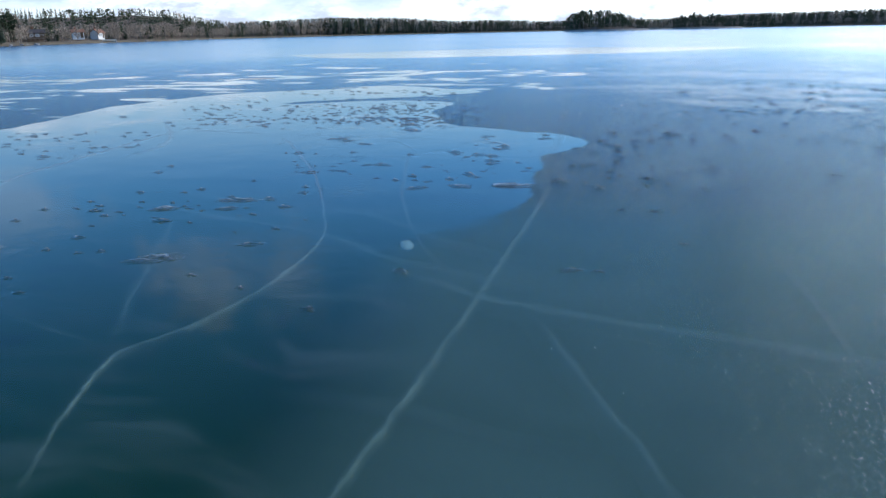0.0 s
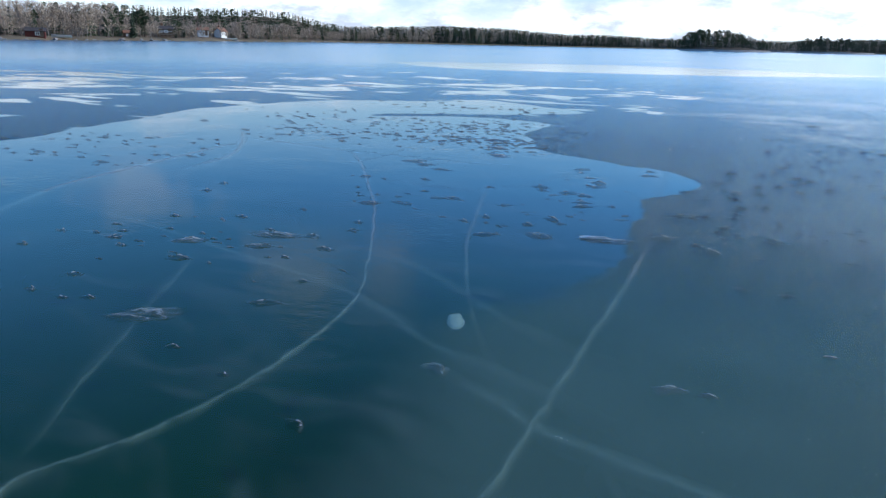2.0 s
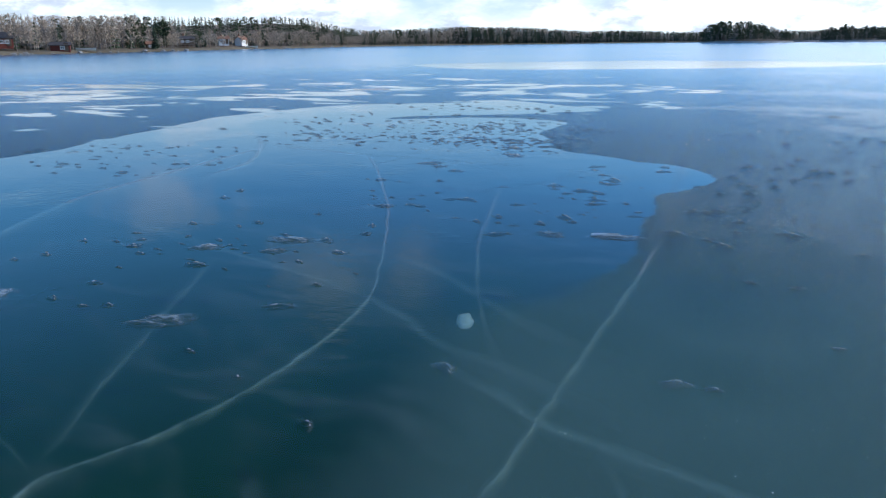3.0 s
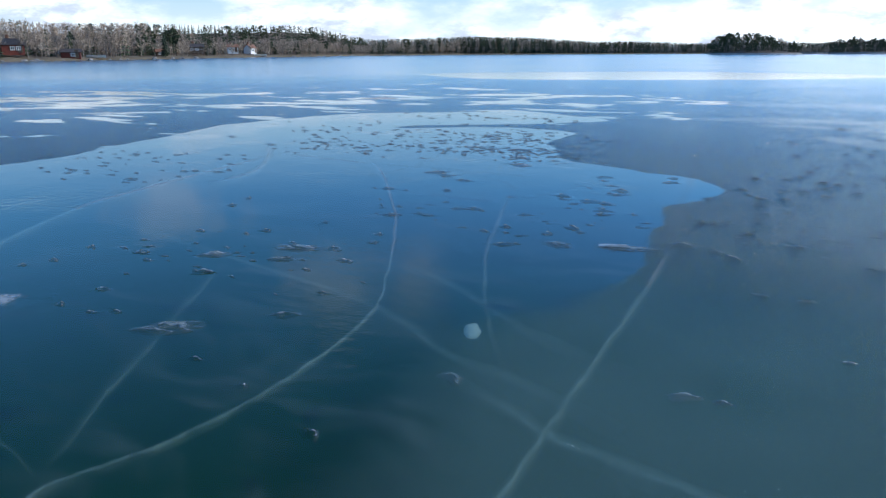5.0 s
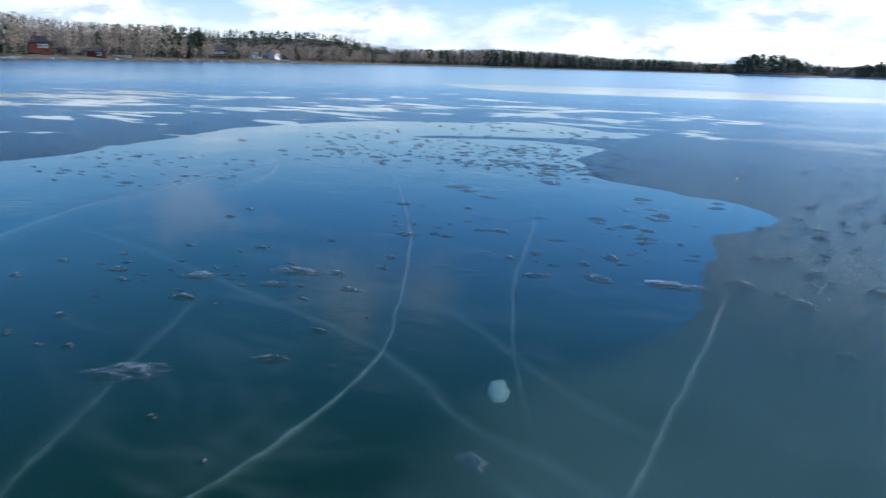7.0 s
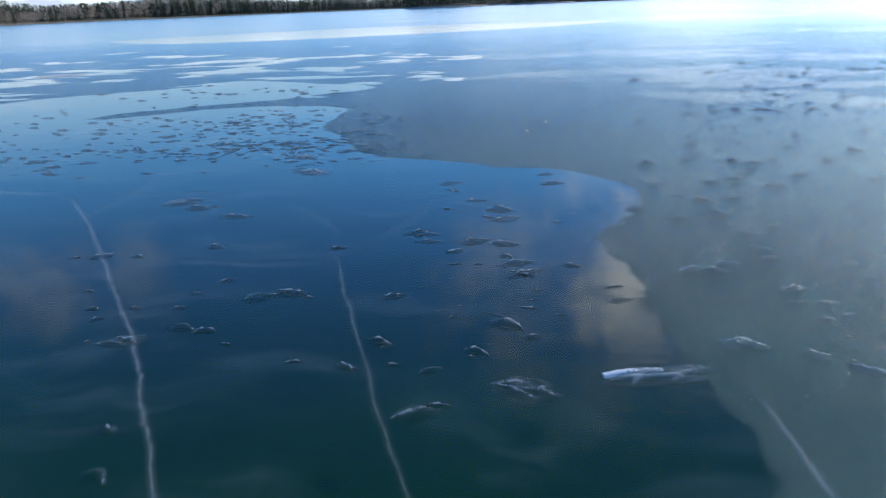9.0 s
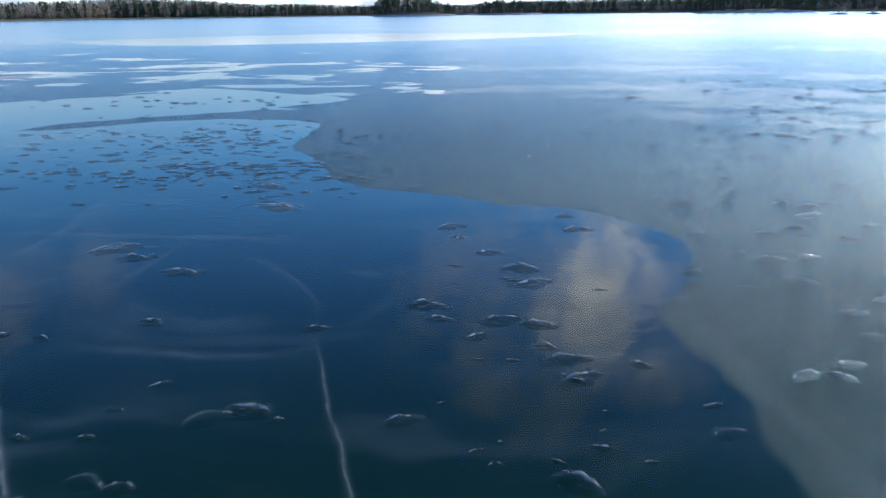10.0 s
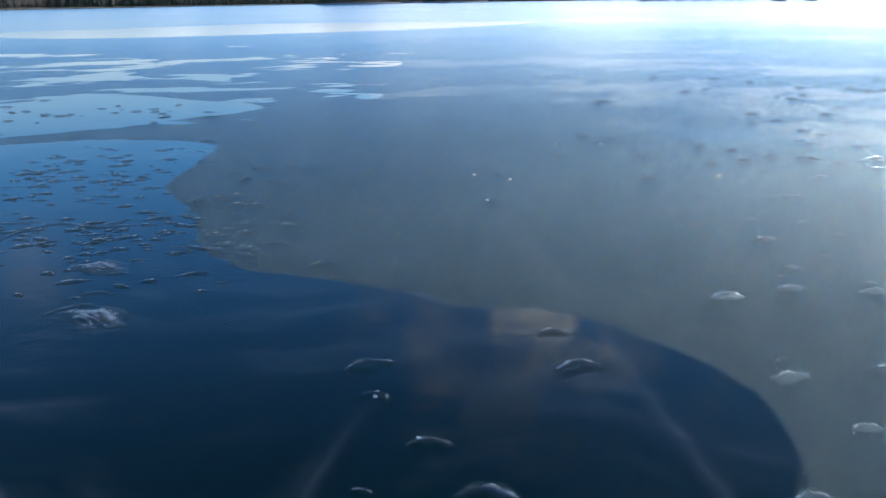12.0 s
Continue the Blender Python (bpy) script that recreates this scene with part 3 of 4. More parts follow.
def glazed(name, form, mat, gain=1.0):
    verts, faces, milk = form
    me = mesh_from(name, verts, faces, mat, smooth=True)
    values(me, "fade", [min(1.0, q[0] * gain) for q in milk])
    values(me, "crest", [q[1] for q in milk])
    return me


LUMPS = [glazed("ice_lump", lump_mesh(s), LUMP) for s in range(1, 10)]
FILMS = [glazed("ice_lump", lump_mesh(s, 10, 28, 0.5), FILMED) for s in range(21, 28)]
WINDOW = smooth_line(CLEAR, 0.25)


def on_film(x, y):
    return not inside(WINDOW, np.array([x]), np.array([y]))[0]


RIDGES = [glazed("ice_lump", lump_mesh(s, 16, 40, 1.0), RIDGED) for s in range(11, 16)]
SPOTS = []
SPOTS += [(-3.63, 3.24, 0.04), (-1.68, 3.44, 0.06), (-3.95, 3.46, 0.04), (-2.29, 3.68, 0.04), (-2.76, 3.83, 0.04), (-3.94, 4.08, 0.04), (-3.25, 4.1, 0.2), (-4.25, 4.1, 0.05), (-3.8, 4.16, 0.05), (-1.41, 4.25, 0.07), (-4.27, 4.45, 0.06), (-0.32, 4.56, 0.07), (-0.14, 4.58, 0.04), (-5.38, 4.59, 0.05), (-2.78, 4.62, 0.1), (-5.29, 4.8, 0.06), (-3.96, 5.09, 0.09), (-2.84, 5.09, 0.05), (-4.62, 5.14, 0.05), (-5.39, 5.23, 0.06), (-4.86, 5.31, 0.07), (0.39, 5.38, 0.04), (-4.26, 5.52, 0.13), (-3.69, 5.66, 0.11), (-3.18, 5.84, 0.07), (-3.79, 6.01, 0.18), (-5.01, 6.11, 0.06), (-3.49, 6.12, 0.09), (-4.46, 6.39, 0.07), (-0.15, 6.41, 0.05), (0.14, 6.41, 0.05)]
SPOTS += [(-3.31, 6.46, 0.06), (-3.44, 6.75, 0.06), (-2.27, 6.91, 0.09), (-4.17, 6.93, 0.05), (-1.86, 7.13, 0.14), (-5.61, 7.17, 0.07), (-2.26, 7.28, 0.05), (-2.64, 7.3, 0.06), (-0.45, 7.33, 0.07), (-2.89, 7.34, 0.03), (-2.07, 7.47, 0.06), (-0.6, 7.48, 0.06), (-3.96, 7.52, 0.03), (-3.78, 7.53, 0.11), (-2.53, 7.56, 0.07), (-5.73, 7.57, 0.07), (-0.9, 7.58, 0.09), (-1.81, 7.63, 0.05), (-3.43, 7.67, 0.06), (-3.56, 7.7, 0.07), (-1.94, 7.77, 0.09), (-4.07, 7.8, 0.04), (-2.21, 7.86, 0.03), (-4.17, 7.94, 0.04), (-3.94, 7.95, 0.04), (-0.0, 7.96, 0.11), (-3.7, 7.96, 0.04), (-1.37, 8.1, 0.05), (-3.31, 8.12, 0.07), (-3.03, 8.12, 0.03), (-2.56, 8.14, 0.06)]
SPOTS += [(-3.69, 8.17, 0.03), (-3.15, 8.18, 0.08), (-4.35, 8.2, 0.03), (-0.44, 8.28, 0.07), (-3.59, 8.38, 0.04), (-1.85, 8.51, 0.08), (-0.92, 8.57, 0.07), (-0.77, 8.57, 0.06), (-1.58, 8.65, 0.04), (-1.9, 8.69, 0.08), (-0.68, 8.69, 0.06), (-0.42, 8.79, 0.05), (-4.8, 8.8, 0.03), (-4.37, 8.82, 0.04), (-4.63, 8.82, 0.06), (-1.97, 8.82, 0.05), (-2.29, 8.92, 0.05), (-0.42, 8.98, 0.06), (-3.08, 8.99, 0.05), (-3.92, 9.03, 0.06), (-2.0, 9.07, 0.07), (-2.19, 9.12, 0.08), (-2.49, 9.13, 0.06), (-0.4, 9.29, 0.06), (-2.57, 9.31, 0.09), (-0.19, 9.47, 0.05), (-1.63, 9.58, 0.03), (-0.8, 9.64, 0.05), (-2.0, 9.67, 0.1), (-0.49, 9.75, 0.08), (-4.09, 9.79, 0.1)]
SPOTS += [(-1.06, 9.89, 0.06), (-2.05, 9.92, 0.09), (-4.49, 10.05, 0.08), (-4.38, 10.1, 0.04), (-0.52, 10.14, 0.07), (-0.28, 10.21, 0.06), (-2.25, 10.23, 0.06), (-4.72, 10.25, 0.14), (-0.68, 10.29, 0.05), (-2.45, 10.57, 0.05), (0.13, 10.58, 0.07), (-0.79, 10.68, 0.07), (-0.33, 10.74, 0.07), (-1.63, 10.79, 0.09), (-2.52, 10.83, 0.08), (-0.12, 10.84, 0.07), (-1.68, 11.14, 0.06), (-3.92, 11.39, 0.15), (0.23, 11.51, 0.07), (-0.73, 11.55, 0.08), (0.06, 11.59, 0.07), (-0.35, 11.66, 0.07), (-4.23, 12.15, 0.13), (-0.13, 12.5, 0.07), (-1.8, 13.61, 0.04), (-0.9, 15.97, 0.04)]
rng = random.Random(5)
for x, y, r in SPOTS:
    film = on_film(x, y)
    wide = 1.25 if y > 8 and not film else 1.0
    ob = new("ice_lump", rng.choice(FILMS if film else RIDGES if r > 0.1 else LUMPS))
    ob.matrix_basis = pose(x, y, 0.001, 0, 0, rng.uniform(-35, 35)) @ Matrix.Diagonal((r * wide, r * wide, r * rng.uniform(0.28, 0.42) if r < 0.1 else 0.022, 1))
    tagged(ob, "large flat lump of refrozen slush on dark ice" if r > 0.11 else "small glazed lump of refrozen slush on the ice", "ice lump", "lumps on the ice")


def lump_small(seed):
    return lump_mesh(seed * 3.3 + 40, 5, 14)


def scatter(fields, seed):
    """Places of small frozen bumps over several stretches (x, y, half x, half y, how many, size)."""
    rng = random.Random(seed)
    for cx, cy, hx, hy, count, size in fields:
        for _ in range(count):
            yield (cx + hx * rng.gauss(0, 0.5), cy + hy * rng.gauss(0, 0.5), size * rng.uniform(0.5, 1.5), rng.uniform(-0.5, 0.5), rng.uniform(1.0, 2.0), rng.randrange(4))


def small_bumps(fields, seed):
    forms = [glazed("ice_bump", lump_small(s), LUMP, 1.3) for s in range(4)]
    dull = [glazed("ice_bump", lump_small(s), FILMED) for s in range(4)]
    for x, y, r, turn, long, k in scatter(fields, seed):
        film = on_film(x, y)
        ob = new("ice_bump", dull[k] if film else forms[k])
        ob.matrix_basis = pose(x, y, 0.001, 0, 0, math.degrees(turn)) @ Matrix.Diagonal((r * long, r, r * 0.4, 1))
        tagged(ob, "small low bump of clear ice on the lake", "ice bump", "small bumps on the ice")


def bump_field(label, fields, seed):
    """Bumps farther out, too many to count, in one mesh."""
    forms = [lump_small(s) for s in range(4)]
    verts, faces, idx, milk = [], [], [], []
    for x, y, r, turn, long, k in scatter(fields, seed):
        fv, ff, fm = forms[k]
        milk += fm
        film = on_film(x, y)
        idx += [1 if film else 0] * len(ff)
        lift = 0.4
        o = len(verts)
        c, s = math.cos(turn), math.sin(turn)
        verts += [(x + r * (long * a * c - b * s), y + r * (long * a * s + b * c), d * r * lift + 0.001) for a, b, d in fv]
        faces += [tuple(o + i for i in f) for f in ff]
    me = mesh_from("ice_bumps", verts, faces, [LUMP, FILMED], idx, True)
    values(me, "fade", [q[0] for q in milk])
    values(me, "crest", [q[1] for q in milk])
    ob = piece("ice_bumps", me)
    tagged(ob, label, "ice bumps", kind="stuff")


small_bumps([(-4.7, 12.7, 1.7, 0.8, 170, 0.033), (0.3, 8.2, 0.9, 0.9, 24, 0.03), (-4.2, 5.4, 0.9, 0.7, 28, 0.028), (0.8, 12.0, 1.8, 2.0, 45, 0.034), (-2.2, 8.4, 1.0, 1.6, 24, 0.022)], 21)
def ice_ridge(points, seed):
    """A low pressed-up seam of ice: uneven, with a crest to one side."""
    ln = smooth_line(points, 0.03, 0.02, seed)
    t = np.gradient(ln, axis=0)
    t /= np.linalg.norm(t, axis=1)[:, None] + 1e-9
    side = np.stack([-t[:, 1], t[:, 0]], 1)
    verts, faces, fade, crest = [], [], [], []
    last = len(ln) - 1
    for i, (q, d) in enumerate(zip(ln, side)):
        e = min(1.0, i / 6, (last - i) / 6)
        big = e * max(0.0, 0.55 + 0.9 * noise.noise((q[0] * 5, q[1] * 5, seed + 0.7)))
        for off, h, f, c in ((-1.6, 0.0, 0.0, 0.0), (-0.7, 0.35, 0.5, 0.1), (0.1, 0.9, 0.9, 0.7), (0.4, 1.0, 1.0, 1.0), (0.75, 0.6, 0.8, 0.5), (1.2, 0.0, 0.0, 0.0)):
            verts.append((q[0] + d[0] * 0.032 * off * (0.5 + big), q[1] + d[1] * 0.032 * off * (0.5 + big), 0.0005 + 0.014 * h * big))
            fade.append(f * e * 0.6)
            # the seam's crest gets the same painted gleam
            crest.append(c * e * 0.35)
    for i in range(last):
        for k in range(5):
            a = i * 6 + k
            faces.append((a, a + 6, a + 7, a + 1))
    me = mesh_from("ice_ridge", verts, faces, LUMP, smooth=True)
    values(me, "fade", fade)
    values(me, "crest", crest)
    tagged(piece("ice_ridge", me), "low frozen ridge of clear ice winding over the lake", "ice ridge", "ridges on the ice")


ice_ridge([(-5.19, 12.2), (-5.16, 12.7), (-4.96, 13.1), (-4.62, 13.01), (-4.25, 13.07)], 1)
ice_ridge([(-5.7, 13.15), (-5.35, 13.13), (-5.0, 13.17)], 2)
ice_ridge([(-4.30, 13.24), (-4.09, 13.27), (-3.9, 13.22)], 3)
ice_ridge([(-3.79, 12.34), (-3.69, 12.48), (-3.43, 12.40), (-3.27, 12.59), (-3.08, 12.45)], 4)
ice_ridge([(-4.25, 11.38), (-4.09, 11.56), (-3.92, 11.5)], 5)
ice_ridge([(-4.2, 11.63), (-4.05, 11.75), (-3.9, 11.68)], 6)

bump_field("scattered small frozen bumps on the lake ice", [(-5.6, 14.6, 1.8, 1.6, 190, 0.036), (-7.5, 12.3, 1.6, 1.0, 80, 0.036), (-9.3, 8.8, 2.2, 1.6, 60, 0.045), (-9.0, 14.5, 3.0, 2.5, 50, 0.05), (-7.5, 19.0, 2.5, 1.2, 40, 0.055),
                                             (2.6, 15.6, 2.4, 1.6, 50, 0.042), (0.2, 15.0, 2.4, 2.0, 18, 0.036), (5.0, 20.0, 4.0, 3.0, 50, 0.06), (-3.4, 14.4, 1.4, 1.4, 14, 0.035), (3.0, 11.0, 2.0, 3.0, 40, 0.045)], 22)


def frost_grains(label, fields, seed):
    """Tiny white bits added for the glitter of the crust, too many to count: fields of (x, y, half x, half y, how
    many).
    """
    g = np.random.default_rng(seed)
    spots = []
    for cx, cy, hx, hy, count in fields:
        x, y = cx + hx * g.normal(0, 0.55, count), cy + hy * g.normal(0, 0.55, count)
        thick = np.array([noise.noise((a * 1.9, b * 1.9, 6.6)) for a, b in zip(x, y)])
        keep = (distance(WINDOW, x, y) > 0.12) & (thick > g.uniform(-0.6, 0.25, count))
        spots.append(np.stack([x[keep], y[keep]], 1))
    spots = np.concatenate(spots)
    m = len(spots)
    size = 0.0006 + 0.0012 * g.random(m) ** 2
    turn = g.uniform(0, 6.28, m)
    verts = np.zeros((m, 4, 3))
    for k in range(3):
        verts[:, k, 0] = spots[:, 0] + size * 1.3 * np.cos(turn + k * 2.1)
        verts[:, k, 1] = spots[:, 1] + size * 1.3 * np.sin(turn + k * 2.1)
    verts[:, 3, :2] = spots + g.normal(0, 0.4, (m, 2)) * size[:, None]
    verts[:, 3, 2] = size * 1.6
    faces = [(4 * i + a, 4 * i + b, 4 * i + 3) for i in range(m) for a, b in ((0, 1), (1, 2), (2, 0))]
    ob = piece("frost_grains", mesh_from("frost_grains", verts.reshape(-1, 3), faces, GLITTER))
    tagged(ob, label, "frost", kind="stuff")


frost_grains("scattered white bits standing in for glitter on the dull ice", [(1.7, 3.1, 0.9, 1.3, 7000), (0.5, 3.6, 0.7, 1.0, 160), (0.4, 8.4, 1.2, 1.6, 12000), (0.9, 11.5, 1.6, 1.6, 5000)], 31)


def flat_patch(name, label, category, points, mat, height, step=0.06, seed=0):
    """A crust with an uneven outline and a rough top, its edge thinning out."""
    poly = smooth_line(list(points) + [points[0]], 0.1)
    lo, hi = poly.min(0) - 0.3, poly.max(0) + 0.3
    xs, ys = np.arange(lo[0], hi[0], step), np.arange(lo[1], hi[1], step)
    verts, faces = sheet(xs, ys, 0.0)
    sd = -distance(poly, verts[:, 0], verts[:, 1])
    fade = np.clip(sd / 0.25 + 0.35, 0, 1.2)
    bump = np.array([noise.fractal((x * 6, y * 6, seed), 0.8, 2.1, 4) for x, y in verts[:, :2]])
    verts[:, 2] = 0.002 + np.clip(sd / 0.3, 0, 1) * height * (0.7 + 0.6 * bump)
    keep = [f for f in faces if max(fade[i] for i in f) > 0]
    me = mesh_from(name, verts, keep, mat, smooth=True)
    values(me, "fade", fade)
    return tagged(piece(name, me), label, category)


flat_patch("snow_patch", "thin white patch of crusted snow on dark ice", "snow patch", [(-5.4, 3.75), (-5.0, 4.0), (-4.62, 4.2), (-4.5, 3.85), (-4.4, 3.6), (-4.3, 3.3), (-4.02, 3.36), (-3.8, 3.1), (-3.6, 2.75), (-4.6, 2.3), (-5.6, 2.8)], SNOW, 0.012, 0.05, 4)
flat_patch("snow_patch", "small far white patch of snow on the ice", "snow patch", [(-15.6, 24.4), (-14.9, 24.2), (-14.2, 24.6), (-14.3, 25.2), (-15.2, 25.3)], SNOW, 0.02, 0.1, 5)


def gas_bubble():
    verts, faces, fade, seg = [(0, 0, 0.0)], [], [1.0], 28
    for f in (0.35, 0.6, 0.8, 0.92, 1.0):
        for k in range(seg):
            a = 2 * math.pi * k / seg
            e = f * (1 + 0.28 * noise.noise((math.cos(a) * 1.5, math.sin(a) * 1.5, 4.4)))
            verts.append((0.056 * e * math.cos(a), 0.15 * e * math.sin(a), -0.012 * f * f))
            fade.append(1.0 if f < 0.8 else 0.75 if f < 0.95 else 0.0)
    for k in range(seg):
        faces.append((0, 1 + k, 1 + (k + 1) % seg))
    for r in range(4):
        for k in range(seg):
            a, b = 1 + r * seg + k, 1 + r * seg + (k + 1) % seg
            faces.append((a, a + seg, b + seg, b))
    me = mesh_from("gas_bubble", verts, faces, BUBBLE, smooth=True)
    values(me, "fade", fade)
    tagged(piece("gas_bubble", me, at=pose(-1.625, 4.93, -0.004, 0, 0, 22)), "round white gas bubble frozen into the ice", "gas bubble")


gas_bubble()


def ice_shard():
    """A long splinter of white ice frozen on its side, with a glazed crust before it."""
    thing = tagged(new("ice_shard"), "long white splinter of ice frozen onto the dark ice", "ice shard")
    thing.matrix_basis = pose(-1.40, 7.285, 0.0, 0, 0, 15)
    bm = bmesh.new()
    for i in range(13):
        f = i / 12
        x = -0.13 + 0.26 * f
        h = 0.026 * math.sin(math.pi * (0.12 + 0.8 * f)) ** 0.6 * (1 - 0.35 * f)
        d = 0.017 * (1 - 0.4 * f)
        j = 0.004 * noise.noise((f * 6, 1.0, 2.0))
        for y, z in ((-d, 0.0), (-d * 0.9, h * 0.75), (-d * 0.2, h), (d * 0.7, h * 0.8), (d, 0.0)):
            bm.verts.new((x, y + j, z + j * 0.6))
    bm.verts.ensure_lookup_table()
    for i in range(12):
        for k in range(4):
            a = i * 5 + k
            bm.faces.new([bm.verts[q] for q in (a, a + 1, a + 6, a + 5)])
    bm.faces.new([bm.verts[q] for q in range(5)])
    bm.faces.new([bm.verts[60 + q] for q in (4, 3, 2, 1, 0)])
    bmesh.ops.recalc_face_normals(bm, faces=bm.faces)
    me = bpy.data.meshes.new("splinter")
    bm.to_mesh(me)
    bm.free()
    me.materials.append(SHARD)
    piece("splinter", me, thing)
    piece("crust", glazed("crust", lump_mesh(33, 16, 40, 1.0), CRUST), thing, "glazed rough crust of ice", at=pose(0.07, -0.05, 0.002, 0, 0, -4) @ Matrix.Diagonal((0.22, 0.13, 0.03, 1)))


ice_shard()


# ---- shores ----
SHORE = ([-80, -62, -58, -50, -43, -38, -33, -26, -15, -9, 0, 12, 27, 45, 80], [160, 172, 182, 225, 285, 345, 440, 530, 590, 610, 590, 520, 400, 350, 320])
SKYLINE = ([-80, -60, -58, -56, -53.5, -50, -46, -42, -39, -36.6, -34.5, -33, -30, -26.4, -22, -20, -17, -14, -10.5, -2, 3, 11, 20, 27, 45, 80], [2.6, 2.55, 2.5, 2.2, 2.05, 2.1, 2.0, 2.0, 2.02, 1.8, 1.25, 1.0, 1.03, 1.17, 1.12, 1.0, 0.76, 0.76, 0.62, 0.6, 0.8, 0.88, 1.0, 1.15, 1.25, 1.4])
CENTRE = (0.0, 1.0)


def shore_r(az):
    return float(np.interp(az, *SHORE)) * (1 + 0.02 * noise.noise((az * 0.35, 2.0, 0.0)) + 0.008 * noise.noise((az * 1.7, 5.0, 0.0)))


def top_z(az, r):
    return 1.6 + r * math.tan(radians(float(np.interp(az, *SKYLINE))))


def polar(az, r):
    a = radians(az)
    return CENTRE[0] + r * math.sin(a), CENTRE[1] + r * math.cos(a)


def ground_z(az, back):
    """Height of the land, back metres behind the waterline."""
    az_r = shore_r(az)
    rise = max(2.2, top_z(az, az_r + 90) - 5.5)
    z = min(back, 3.0) * 0.16 + 0.9 * (1 - math.exp(-max(back - 3, 0) / 20.0)) + rise * (1 - math.exp(-(max(back - 12, 0) / 38.0) ** 2))
    return z + 0.25 * noise.noise((az * 2.0, back * 0.08, 7.0)) * min(1, back / 8)


def build_land():
    azs = np.arange(-80, 80.01, 0.4)
    backs = [-2, 0, 1, 2.5, 5, 9, 14, 20, 30, 45, 65, 90, 130, 200, 400]
    verts, faces, idx = [], [], []
    for az in azs:
        r0 = shore_r(az)
        for b in backs:
            x, y = polar(az, r0 + b)
            verts.append((x, y, -0.3 if b < 0 else ground_z(az, b) + 0.01))
    nb = len(backs)
    for i in range(len(azs) - 1):
        for k in range(nb - 1):
            a = i * nb + k
            faces.append((a, a + 1, a + nb + 1, a + nb))
            idx.append(0 if k < 6 else 1)
    ob = piece("land", mesh_from("land", verts, faces, [LAND, FLOOR], idx, True))
    tagged(ob, "low wooded shore with dry brown winter grass", "shore", kind="structure")


build_land()


# ---- trees ----
def tube(verts, faces, p0, p1, r0, r1, seg=5):
    p0, p1 = Vector(p0), Vector(p1)
    d = (p1 - p0).normalized()
    a = d.orthogonal().normalized()
    b = d.cross(a)
    o = len(verts)
    for p, r in ((p0, r0), (p1, r1)):
        for k in range(seg):
            t = 2 * math.pi * k / seg
            verts.append(tuple(p + a * math.cos(t) * r + b * math.sin(t) * r))
    for k in range(seg):
        n2 = (k + 1) % seg
        faces.append((o + k, o + n2, o + seg + n2, o + seg + k))


def spruce_form(seed, tiers=15, arms=8):
    """Unit-high spruce: trunk and crown as (verts, faces)."""
    rng = random.Random(seed)
    tv, tf, cv, cf = [], [], [], []
    tube(tv, tf, (0, 0, -0.03), (0, 0, 0.5), 0.016, 0.010)
    tube(tv, tf, (0, 0, 0.5), (0, 0, 1.0), 0.010, 0.001)
    for k in range(tiers):
        f = k / (tiers - 1)
        h = 0.10 + 0.88 * f
        rad = (0.20 * (1 - f) ** 0.85 + 0.008)
        for j in range(arms):
            a = 2 * math.pi * (j + rng.random() * 0.8) / arms + k
            r = rad * rng.uniform(0.6, 1.15)
            c, s = math.cos(a), math.sin(a)
            dz = rng.uniform(-0.02, 0.02)
            o = len(cv)
            wd = r * 0.34
            drop = 0.035 + 0.22 * r
            cv += [(0, 0, h + dz + 0.02), (c * r * 0.6 - s * wd, s * r * 0.6 + c * wd, h + dz - drop * 0.7), (c * r, s * r, h + dz - drop * 0.75), (c * r * 0.6 + s * wd, s * r * 0.6 - c * wd, h + dz - drop * 0.7), (c * r * 0.62, s * r * 0.62, h + dz - drop * 0.15)]
            cf += [(o, o + 1, o + 4), (o + 1, o + 2, o + 4), (o + 4, o + 2, o + 3), (o, o + 4, o + 3)]
    return (tv, tf), (cv, cf)


def pine_form(seed, clumps=16, leaves=18):
    rng = random.Random(seed)
    tv, tf, cv, cf = [], [], [], []
    bend = rng.uniform(-0.03, 0.03)
    tube(tv, tf, (0, 0, -0.03), (bend, 0, 0.55), 0.018, 0.012)
    tube(tv, tf, (bend, 0, 0.55), (bend * 0.4, 0, 0.97), 0.012, 0.003)
    for k in range(clumps):
        h = rng.uniform(0.42, 0.97)
        reach = 0.17 * math.sin(math.pi * min(1, (1.03 - h) / 0.75)) ** 0.7 * rng.uniform(0.2, 1.0)
        a = rng.uniform(0, 6.28)
        c = Vector((bend + math.cos(a) * reach, math.sin(a) * reach, h))
        tube(tv, tf, (bend, 0, h - 0.05), tuple(c), 0.005, 0.002, 3)
        for _ in range(leaves):
            d = Vector((rng.gauss(0, 1), rng.gauss(0, 1), rng.gauss(0, 0.6))).normalized()
            q = c + d * rng.uniform(0.01, 0.06)
            e = Vector((rng.gauss(0, 1), rng.gauss(0, 1), rng.gauss(0, 1))).normalized() * 0.034
            g = d.cross(e).normalized() * 0.028
            o = len(cv)
            cv += [tuple(q - e), tuple(q + g), tuple(q + e), tuple(q - g)]
            cf.append((o, o + 1, o + 2, o + 3))
    return (tv, tf), (cv, cf)


